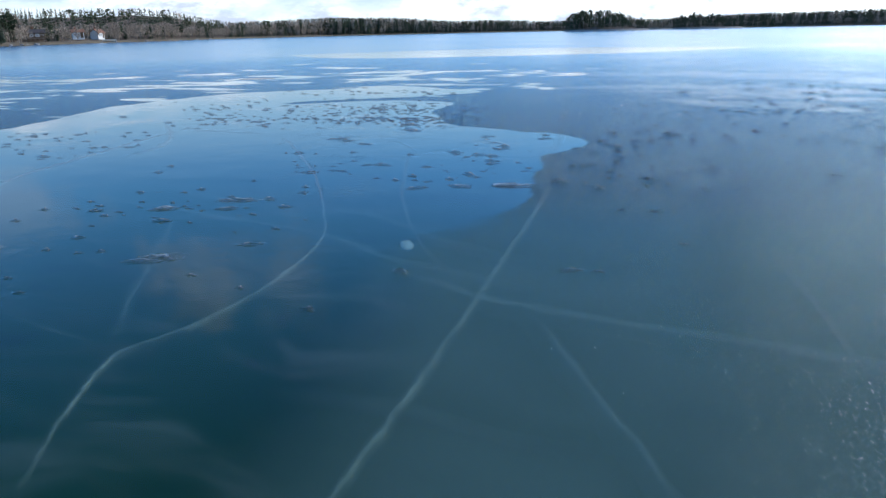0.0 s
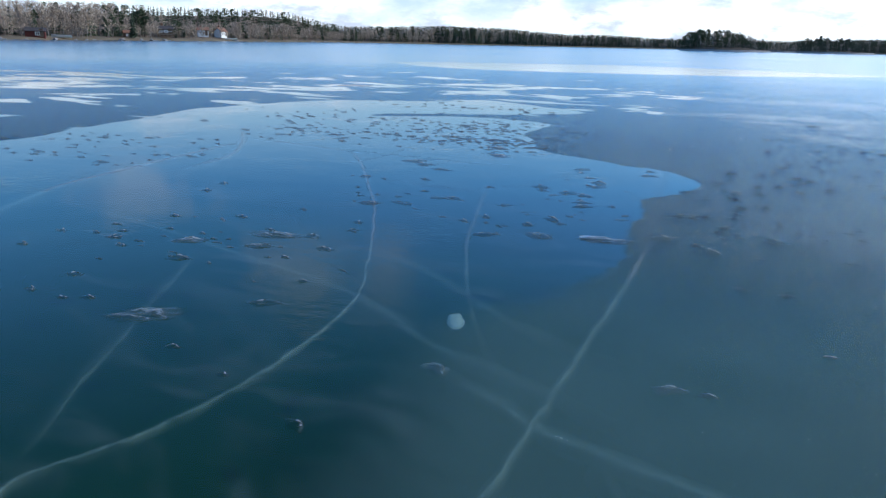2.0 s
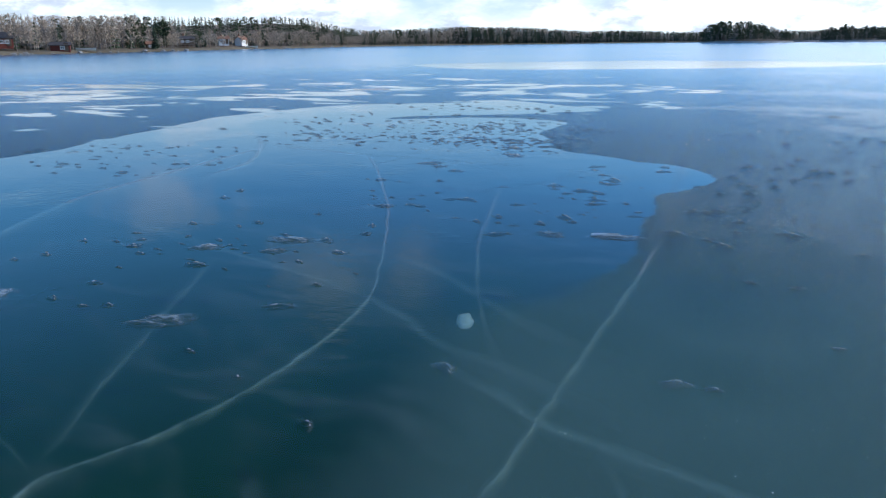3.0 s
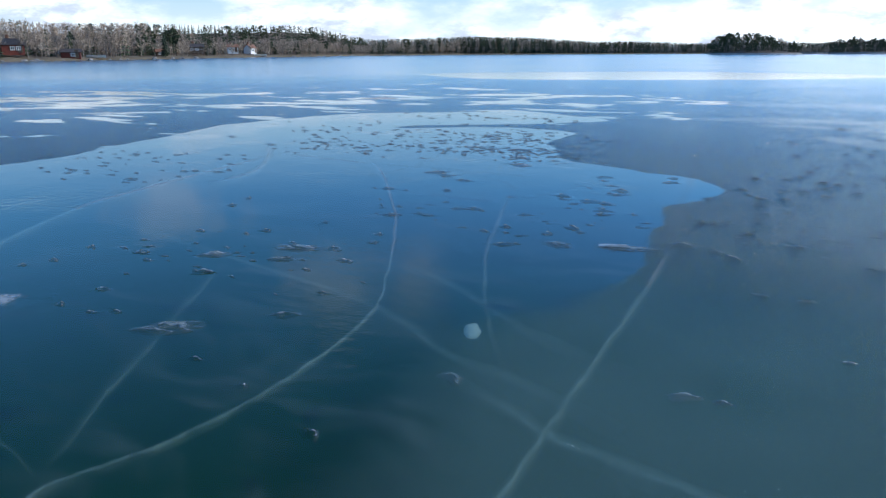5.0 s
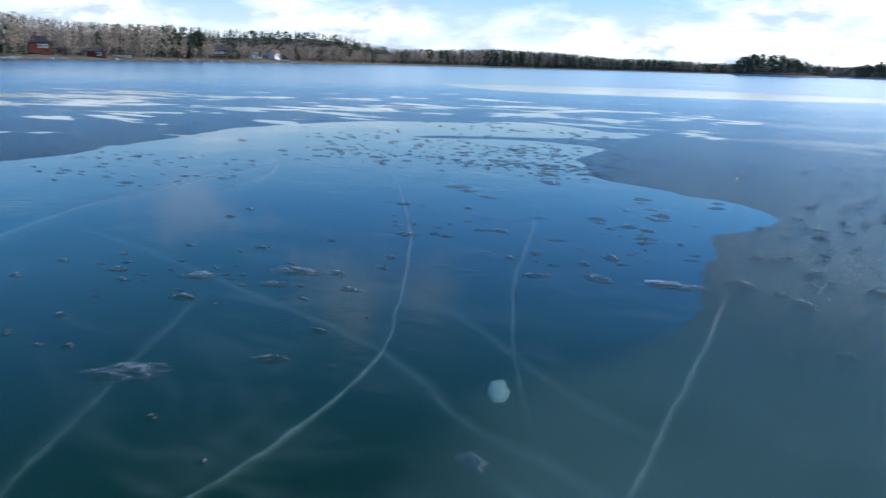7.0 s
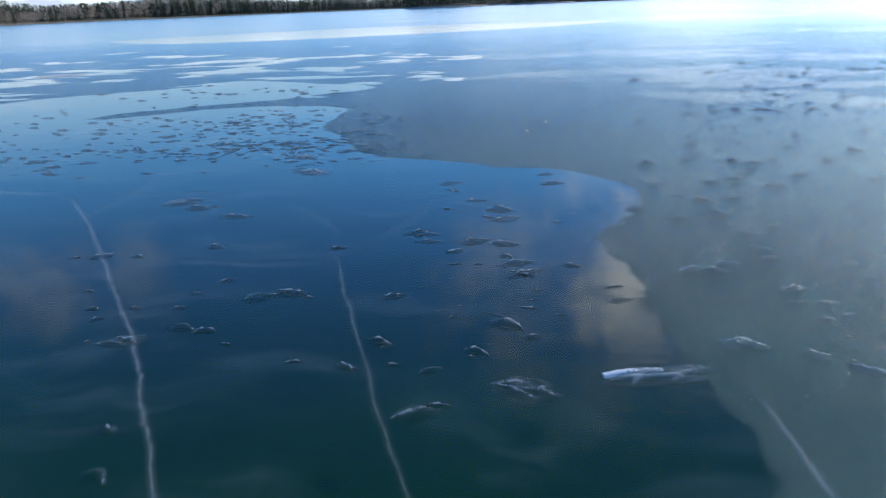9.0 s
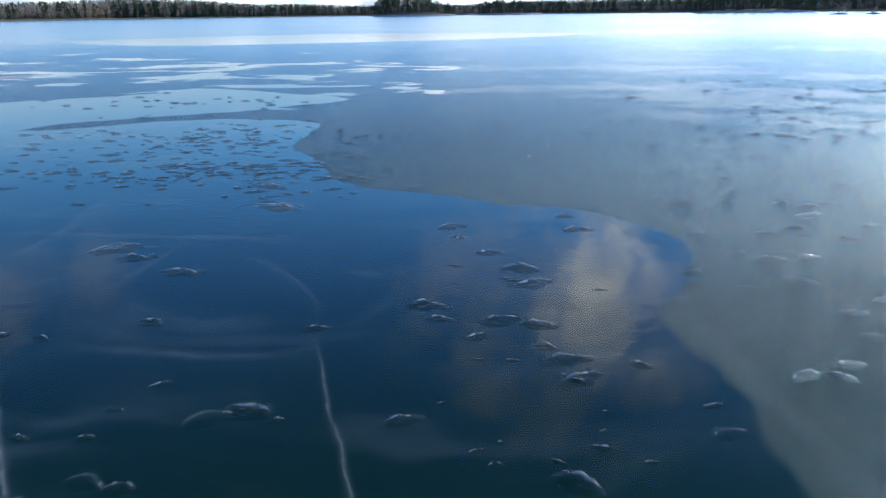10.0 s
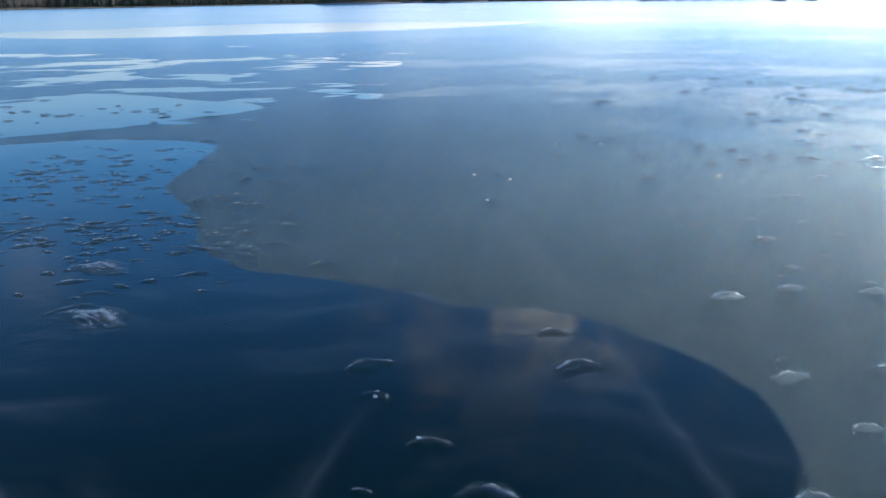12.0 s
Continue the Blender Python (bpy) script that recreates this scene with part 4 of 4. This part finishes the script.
def bare_form(seed, limbs=20, twigs=10):
    """Unit-high leafless broadleaf tree."""
    rng = random.Random(seed)
    tv, tf, cv, cf = [], [], [], []
    lean = rng.uniform(-0.03, 0.03)
    tube(tv, tf, (0, 0, -0.03), (lean, 0, 0.5), 0.013, 0.008)
    tube(tv, tf, (lean, 0, 0.5), (lean * 1.6, 0, 0.96), 0.008, 0.002)
    for k in range(limbs):
        h = rng.uniform(0.12, 0.85)
        a = rng.uniform(0, 6.28)
        span = rng.uniform(0.14, 0.32) * (1.1 - h * 0.6)
        p0 = Vector((lean * h * 2, 0, h))
        p1 = p0 + Vector((math.cos(a) * span * 0.75, math.sin(a) * span * 0.75, span * rng.uniform(0.7, 1.2)))
        p1.z = min(p1.z, 0.98)
        tube(tv, tf, tuple(p0), tuple(p1), 0.0045, 0.0015, 3)
        for _ in range(twigs):
            q = p0.lerp(p1, rng.uniform(0.35, 1.0))
            d = (p1 - p0).normalized() + Vector((rng.gauss(0, 0.5), rng.gauss(0, 0.5), rng.gauss(0.2, 0.35)))
            d = d.normalized() * rng.uniform(0.05, 0.12)
            g = d.cross(Vector((rng.gauss(0, 1), rng.gauss(0, 1), rng.gauss(0, 1)))).normalized()
            o = len(cv)
            cv += [tuple(q - g * 0.006), tuple(q + d), tuple(q + g * 0.006)]
            cf.append((o, o + 1, o + 2))
            for s in (-1, 1):
                o = len(cv)
                m = q + d * rng.uniform(0.3, 0.6)
                e = m + d * 0.75 + g * s * rng.uniform(0.03, 0.07)
                cv += [tuple(m - d * 0.07), tuple(e), tuple(m + d * 0.07)]
                cf.append((o, o + 1, o + 2))
    return (tv, tf), (cv, cf)


FORMS = {"spruce": [spruce_form(s) for s in range(4)], "pine": [pine_form(s + 10) for s in range(4)], "bare": [bare_form(s + 20) for s in range(6)]}
STEM = {"spruce": BARK, "pine": BARK, "bare": BIRCH}
LEAF = {"spruce": SPRUCE, "pine": PINE, "bare": TWIG}
LABEL = {"spruce": "dark green spruce on the lake shore", "pine": "green pine with a bare trunk on the shore", "bare": "leafless birch with pale trunk on the shore"}


def tree_things(kind):
    made = []
    for k, ((tv, tf), (cv, cf)) in enumerate(FORMS[kind]):
        thing = tagged(new(kind + "_tree" if kind != "bare" else "birch_tree"), LABEL[kind], "tree", "trees along the shore")
        piece("trunk", mesh_from("trunk", tv, tf, STEM[kind]), thing)
        piece("crown", mesh_from("crown", cv, cf, LEAF[kind]), thing)
        made.append(thing)
    return made


TREES = {k: tree_things(k) for k in FORMS}
used = set()


def plant(kind, az, back, height, rng, wide=1.0, z=None, r=None):
    x, y = polar(az, (shore_r(az) + back) if r is None else r)
    z = ground_z(az, back) if z is None else z
    first = rng.choice(TREES[kind])
    m = pose(x, y, z, 0, 0, rng.uniform(0, 360))
    if first.name in used:
        ob = copy_thing(first, m)
    else:
        used.add(first.name)
        ob = first
        ob.matrix_basis = m
    ob.scale = (height * wide, height * wide, height)
    return ob


def forest(name, label, spots):
    """Woods too dense to count, in one mesh: spots of (kind, x, y, z, height, width)."""
    rng = random.Random(77)
    mats = [BARK, BIRCH, SPRUCE, PINE, TWIG]
    stem, leaf = {"spruce": 0, "pine": 0, "bare": 1}, {"spruce": 2, "pine": 3, "bare": 4}
    vs, fs, ids, o = [], [], [], 0
    for kind, x, y, z, h, wd in spots:
        t = rng.uniform(0, 6.28)
        c, s = math.cos(t) * wd * h, math.sin(t) * wd * h
        for (v, f), i in zip(rng.choice(FAR[kind]), (stem[kind], leaf[kind])):
            a = np.asarray(v)
            vs.append(np.stack([x + a[:, 0] * c - a[:, 1] * s, y + a[:, 0] * s + a[:, 1] * c, z + a[:, 2] * h], 1))
            fs += [tuple(o + q for q in g) for g in f]
            ids += [i] * len(f)
            o += len(v)
    me = mesh_from(name, np.concatenate(vs), fs, mats, ids)
    tagged(piece(name, me), label, "forest", kind="stuff")


FAR = {"spruce": [spruce_form(s + 50, 8, 6) for s in range(4)], "pine": [pine_form(s + 60, 14, 13) for s in range(4)], "bare": [bare_form(s + 70, 18, 8) for s in range(5)]}


CLEARINGS = [(-56.6, 14), (-53.2, 5), (-47.6, 12), (-45.3, 13), (-42.8, 16), (-41.6, 15)]


def is_clearing(az, back):
    """Whether this spot lies before or on a cabin."""
    return any(abs(az - a) < 130.0 / shore_r(a) and back < b + 2 for a, b in CLEARINGS)


def mix_kind(az, rng, front):
    """What grows where: birches on the near headland, conifers farther round."""
    if az < -49:
        odds = (0.05, 0.05) if front else (0.07, 0.10)
    elif az < -46.5:
        odds = (0.40, 0.20) if front else (0.55, 0.30)
    elif az < -33:
        odds = (0.06, 0.08) if front else (0.72, 0.25)
    elif az < -26:
        odds = (0.3, 0.2) if front else (0.7, 0.26)
    else:
        odds = (0.45, 0.3) if front else (0.65, 0.3)
    q = rng.random()
    return "spruce" if q < odds[0] else "pine" if q < odds[0] + odds[1] else "bare"


def build_trees():
    rng = random.Random(11)
    # front rows, tree by tree
    az = -64.0
    while az < -14:
        az += (0.9 if az < -33 else 2.2) * rng.uniform(0.2, 0.9) * 180 / math.pi / shore_r(az) * 2.2
        back = rng.uniform(3, 16)
        if is_clearing(az, back) and rng.random() < 0.75:
            continue
        r = shore_r(az) + back
        room = top_z(az, r) - ground_z(az, back)
        plant(mix_kind(az, rng, True), az, back, max(4.5, min(room * (rng.uniform(0.66, 1.0) if az < -46 else rng.uniform(0.36, 0.62)), 17)), rng, rng.uniform(0.85, 1.2))
    # the woods behind
    spots = []
    for row, (b0, b1, gap) in enumerate(((8, 22, 1.0), (22, 42, 1.2), (42, 66, 1.6), (66, 100, 2.0))):
        az = -80.0
        while az < 78:
            az += gap * rng.uniform(0.4, 1.5) * 180 / math.pi / (shore_r(az) + b0) * (0.9 if az < -35 else 0.5)
            back = rng.uniform(b0, b1)
            if is_clearing(az, back):
                continue
            r = shore_r(az) + back
            z = ground_z(az, back)
            room = top_z(az, r) - z
            h = max(4.0, min(room * (rng.uniform(0.38, 0.58) if row == 0 and -46.5 < az < -33 else rng.uniform(0.72, 1.0)), 18))
            kind = mix_kind(az, rng, row == 0)
            x, y = polar(az, r)
            spots.append((kind, x, y, z - 0.1, h, rng.uniform(0.9, 1.3) if az < -35 else rng.uniform(0.8, 1.2)))
    az = -78.0
    while az < 70:
        az += 0.7 * rng.uniform(0.4, 1.6) * 180 / math.pi / shore_r(az)
        back = rng.uniform(8, 34)
        if is_clearing(az, back):
            continue
        x, y = polar(az, shore_r(az) + back)
        spots.append((rng.choice(("bare", "bare", "bare", "spruce")), x, y, ground_z(az, back) - 0.1, rng.uniform(2.0, 5.0), rng.uniform(1.3, 2.0)))
    forest("forest", "dense mixed wood of spruce pine and birch", spots)


build_trees()


# ---- islands ----
def island(az0, az1, r, depth, height, tops, label, seed, kinds):
    """A wooded island: a low rocky mound and its trees. tops: skyline in degrees along it."""
    rng = random.Random(seed)
    mid, half = (az0 + az1) / 2, radians((az1 - az0) / 2) * r
    cx, cy = polar(mid, r)
    out = aim(mid, 0)
    side = aim(mid + 90, 0)
    verts, faces, seg = [], [], 40
    for ring, (f, z) in enumerate(((1.03, -0.3), (1.0, 0.25), (0.96, 0.8), (0.8, 0.5 * height), (0.45, height), (0.02, height * 1.1))):
        for k in range(seg):
            a = 2 * math.pi * k / seg
            e = f * (1 + 0.06 * noise.noise((math.cos(a) * 2, math.sin(a) * 2, seed)))
            p = Vector((cx, cy, 0)) + side * (half * e * math.cos(a)) + out * (depth * e * math.sin(a))
            verts.append((p.x, p.y, z))
    for ring in range(5):
        for k in range(seg):
            a, b = ring * seg + k, ring * seg + (k + 1) % seg
            faces.append((a, b, b + seg, a + seg))
    ob = piece("island", mesh_from("island", verts, faces, [ROCK, FLOOR], [0 if i < seg * 2 else 1 for i in range(len(faces))], True))
    tagged(ob, label, "island", kind="structure")
    spots = []
    count = int(half * 2 / 1.6)
    for i in range(count * 7):
        u = rng.uniform(-0.97, 0.97)
        v = rng.uniform(-0.85, 0.85) * math.sqrt(1 - u * u)
        p = Vector((cx, cy, 0)) + side * (half * u) + out * (depth * v)
        az = mid + math.degrees(u * half / r)
        rr = (p - Vector((CENTRE[0], CENTRE[1], 0))).length
        z = 0.3 + height * max(0, 1 - math.hypot(u, v)) * 0.9
        h = (1.6 + rr * math.tan(radians(float(np.interp(az, *tops)))) - z) * rng.uniform(0.6, 1.0)
        q = rng.random()
        kind = "spruce" if q < kinds[0] else "pine" if q < kinds[0] + kinds[1] else "bare"
        if h > 2.5:
            spots.append((kind, p.x, p.y, z - 0.1, h, rng.uniform(0.7, 1.15)))
    forest("island_wood", "dense dark wood of pines and spruces on an island", spots)


island(-9.0, -3.0, 460, 24, 2.0, ([-9.0, -8.6, -8.0, -6.9, -5.5, -4.5, -3.6, -3.2], [0.6, 1.0, 1.25, 1.45, 1.25, 0.95, 0.7, 0.5]), "low rocky wooded island in the frozen lake", 3, (0.35, 0.55))
island(-3.6, -1.4, 485, 14, 0.8, ([-3.6, -1.4], [0.42, 0.4]), "flat wooded tongue of an island", 4, (0.1, 0.3))
island(-1.8, 3.2, 495, 26, 1.5, ([-1.8, -1.2, 0, 1.5, 3.2], [0.5, 0.8, 1.0, 0.85, 0.7]), "low wooded island with dark pines", 5, (0.4, 0.5))
island(13.3, 21.0, 390, 24, 1.5, ([13.3, 13.8, 16, 21.0], [0.4, 0.95, 1.1, 0.9]), "wooded headland island with dark pines", 6, (0.4, 0.5))


def islet(az, r, size, seed):
    rng = random.Random(seed)
    cx, cy = polar(az, r)
    thing = tagged(new("islet"), "tiny rocky islet with bare bushes in the ice", "islet")
    thing.matrix_basis = pose(cx, cy, 0)
    verts, faces, seg = [], [], 18
    for f, z in ((1.05, -0.2), (1.0, 0.05), (0.7, 0.35), (0.3, 0.5), (0.02, 0.55)):
        for k in range(seg):
            a = 2 * math.pi * k / seg
            e = f * size * (1 + 0.25 * noise.noise((math.cos(a) * 2, math.sin(a) * 2, seed)))
            verts.append((e * math.cos(a), e * 0.6 * math.sin(a), z * size / 3))
    for ring in range(4):
        for k in range(seg):
            a, b = ring * seg + k, ring * seg + (k + 1) % seg
            faces.append((a, b, b + seg, a + seg))
    piece("rock", mesh_from("rock", verts, faces, ROCK, smooth=True), thing)
    for k in range(5):
        (tv, tf), (cv, cf) = rng.choice(FORMS["bare"])
        me = mesh_from("bush", tv + cv, tf + [tuple(q + len(tv) for q in g) for g in cf], TWIG)
        h = rng.uniform(1.0, 2.2)
        piece("bush", me, thing, at=pose(rng.uniform(-0.6, 0.6) * size, rng.uniform(-0.3, 0.3) * size, 0.05, 0, 0, rng.uniform(0, 360)) @ Matrix.Diagonal((h * 1.3, h * 1.3, h, 1)))


islet(21.9, 215, 2.2, 1)
islet(23.8, 215, 1.8, 2)


# ---- cabins on the shore ----
def box(name, size, at, mat, parent, label="", bevel=0.02):
    bm = bmesh.new()
    bmesh.ops.create_cube(bm, size=1.0)
    bmesh.ops.scale(bm, vec=size, verts=bm.verts)
    bmesh.ops.bevel(bm, geom=bm.edges[:], offset=bevel, segments=1, affect="EDGES")
    me = bpy.data.meshes.new(name)
    bm.to_mesh(me)
    bm.free()
    me.materials.append(mat)
    return piece(name, me, parent, label, pose(*at))


def cabin(az, back, length, depth, eaves, ridge, wall, roof, windows, label, turn=0.0, chimney=True, lift=0.0, porch=False):
    """A small wooden house: walls with gables, roof slabs, framed windows, door, chimney."""
    x, y = polar(az, shore_r(az) + back)
    z = ground_z(az, back) + lift
    thing = tagged(new("cabin"), label, "cabin", "cabins on the shore")
    thing.matrix_basis = pose(x, y, z, 0, 0, -az + turn)
    length, depth, eaves, ridge = length * 0.62, depth * 0.62, eaves * 0.70, ridge * 0.66
    windows = [(a * 0.62, b * 0.7, c * 0.7, d * 0.7) for a, b, c, d in windows]
    hl, hd = length / 2, depth / 2
    v = [(-hl, -hd, -0.6), (hl, -hd, -0.6), (hl, hd, -0.6), (-hl, hd, -0.6), (-hl, -hd, eaves), (hl, -hd, eaves), (hl, hd, eaves), (-hl, hd, eaves), (-hl, 0, ridge), (hl, 0, ridge)]
    f = [(0, 1, 5, 4), (2, 3, 7, 6), (1, 2, 6, 9, 5), (3, 0, 4, 8, 7), (4, 5, 9, 8), (6, 7, 8, 9)]
    piece("wall", mesh_from("wall", v, f, wall), thing)
    slope = math.hypot(hd, ridge - eaves) + 0.4
    tilt = math.degrees(math.atan2(ridge - eaves, hd))
    for s in (-1, 1):
        rf = box("roof", (length + 0.7, slope, 0.14), (0, 0, 0), roof, thing)
        rf.matrix_basis = Matrix.Translation((0, s * (hd / 2 + 0.12), (ridge + eaves) / 2 + 0.08)) @ pose(0, 0, 0, -s * tilt)
    for wx, ww, wh, sill in windows:
        wd = piece("window", mesh_from("window", [(wx - ww / 2, -hd - 0.03, sill), (wx + ww / 2, -hd - 0.03, sill), (wx + ww / 2, -hd - 0.03, sill + wh), (wx - ww / 2, -hd - 0.03, sill + wh)], [(0, 1, 2, 3)], GLASS), thing)
        for sx, sz, px, pz in ((ww + 0.24, 0.14, wx, sill), (ww + 0.24, 0.14, wx, sill + wh), (0.14, wh, wx - ww / 2, sill + wh / 2), (0.14, wh, wx + ww / 2, sill + wh / 2), (0.08, wh, wx, sill + wh / 2)):
            box("frame", (sx, 0.10, sz), (px, -hd - 0.06, pz), WHITE, wd, bevel=0.01)
    box("door", (0.95, 0.08, 2.0), (hl * 0.62, -hd - 0.05, 1.0), BROWN, thing)
    if chimney:
        box("chimney", (0.6, 0.6, 1.5), (-hl * 0.3, 0.3, ridge + 0.3), TILE, thing)
    if porch:
        box("deck", (length * 0.8, 1.8, 0.15), (0, -hd - 1.0, 0.0), WOOD, thing)
        for k in range(4):
            box("post", (0.12, 0.12, 1.0), (-length * 0.38 + k * length * 0.253, -hd - 1.8, -0.4), WOOD, thing)
        box("rail", (length * 0.8, 0.08, 0.10), (0, -hd - 1.8, 0.95), WHITE, thing)
    return thing


cabin(-56.6, 14, 7.5, 5.5, 2.4, 4.4, RED, ROOF, [(-0.2, 1.1, 1.0, 0.8), (1.7, 1.1, 1.0, 0.8)], "red wooden cabin with white window frames on the shore", 8, True, 1.0)
cabin(-53.2, 5, 7.0, 4.0, 2.0, 3.1, RED, ROOF, [(0.8, 1.2, 1.0, 0.7)], "low red boathouse with one white window by the ice", -5, False)
cabin(-47.6, 12, 4.5, 3.5, 1.9, 3.0, BROWN, TILE, [(-0.8, 0.9, 0.8, 0.7)], "small brown shed with tiled roof on the shore", 10, False)
cabin(-45.3, 13, 8.0, 5.5, 2.3, 3.9, BROWN, ROOF, [(-2.2, 1.3, 1.0, 0.8), (0.5, 1.3, 1.0, 0.8)], "dark brown cabin with wooden deck and white rail", 5, True, 1.2, True)
cabin(-42.8, 16, 6.0, 5.0, 2.6, 4.2, WHITE, TILE, [(-1.5, 1.0, 1.0, 0.9), (0.2, 1.0, 1.0, 0.9)], "white painted house with tiled roof among trees", 6, True, 1.0)
cabin(-41.6, 15, 7.0, 5.0, 2.5, 4.6, WHITE, TILE, [(-2.0, 1.0, 1.0, 0.9), (-0.2, 1.0, 1.0, 0.9)], "white gabled house with brown roof on the shore", 60, True, 0.8)


def boat(az, back, label, turn):
    x, y = polar(az, shore_r(az) + back)
    thing = tagged(new("boat"), label, "boat", "boats pulled ashore")
    thing.matrix_basis = pose(x, y, ground_z(az, back) + 0.02, 0, 0, -az + turn)
    verts, faces = [], []
    for i in range(9):
        f = i / 8
        wd = 0.85 * math.sin(math.pi * (0.12 + 0.72 * f)) ** 0.6
        px = -2.3 + 4.6 * f
        up2 = 0.25 * max(0, 0.35 - f) + 0.1 * max(0, f - 0.8)
        for a, b in ((-1, 0.75), (-0.7, 0.25), (0, 0.0), (0.7, 0.25), (1, 0.75)):
            verts.append((px, wd * a, b + up2))
    for i in range(8):
        for k in range(4):
            a = i * 5 + k
            faces.append((a, a + 1, a + 6, a + 5))
    piece("hull", mesh_from("hull", verts, faces, WHITE, smooth=True), thing)
    box("bench", (0.3, 1.3, 0.05), (-0.6, 0, 0.5), WOOD, thing)
    box("bench", (0.3, 1.4, 0.05), (0.9, 0, 0.5), WOOD, thing)


boat(-40.9, 2.5, "white rowing boat pulled up on the shore", 12)
boat(-51.7, 2.5, "pale rowing boat lying on the grass bank", -8)


# ---- crumbs of white ice, boulders by the waterline ----
def crumb_mesh(seed, stretch):
    """An uneven little block with worn corners."""
    bm = bmesh.new()
    bmesh.ops.create_icosphere(bm, subdivisions=2, radius=1.0)
    for v in bm.verts:
        k = 1 + 0.45 * noise.noise((v.co.x * 1.1, v.co.y * 1.1, v.co.z * 1.1 + seed * 5.3)) + 0.15 * noise.noise((v.co.x * 3, v.co.y * 3, v.co.z * 3 + seed))
        v.co = Vector((v.co.x * k * stretch, v.co.y * k, max(v.co.z * k * 0.75, -0.35)))
    me = bpy.data.meshes.new("crumb")
    bm.to_mesh(me)
    bm.free()
    return me


CRUMBS = []
for seed in range(4):
    CRUMBS.append(crumb_mesh(seed, 1.4))
    CRUMBS[-1].materials.append(SHARD)
rng = random.Random(9)
for x, y, r in ((-1.84, 13.6, 0.02), (-1.9, 14.5, 0.015), (-0.97, 15.9, 0.02), (0.2, 14.3, 0.016), (-1.6, 14.3, 0.018), (-0.5, 15.9, 0.016), (-2.46, 10.57, 0.013), (-2.28, 10.27, 0.011)):
    ob = new("ice_crumb", rng.choice(CRUMBS))
    ob.matrix_basis = pose(x, y, r * 0.1, 0, 0, rng.uniform(0, 180)) @ Matrix.Diagonal((r * 0.65, r * 0.65, r * 0.4, 1))
    tagged(ob, "small white crumb of ice lying on the lake", "ice crumb", "crumbs of ice")

STONES = []
for seed in range(5):
    STONES.append(crumb_mesh(seed + 20, 1.3))
    STONES[-1].materials.append(ROCK)
for k in range(46):
    az = rng.uniform(-62, -33)
    x, y = polar(az, shore_r(az) + rng.uniform(-0.6, 1.2))
    r = rng.uniform(0.25, 0.75)
    ob = new("boulder", rng.choice(STONES))
    ob.matrix_basis = pose(x, y, r * 0.25, 0, 0, rng.uniform(0, 360)) @ Matrix.Diagonal((r, r, r * 0.8, 1))
    tagged(ob, "grey boulder at the edge of the frozen lake", "boulder", "boulders along the shore")
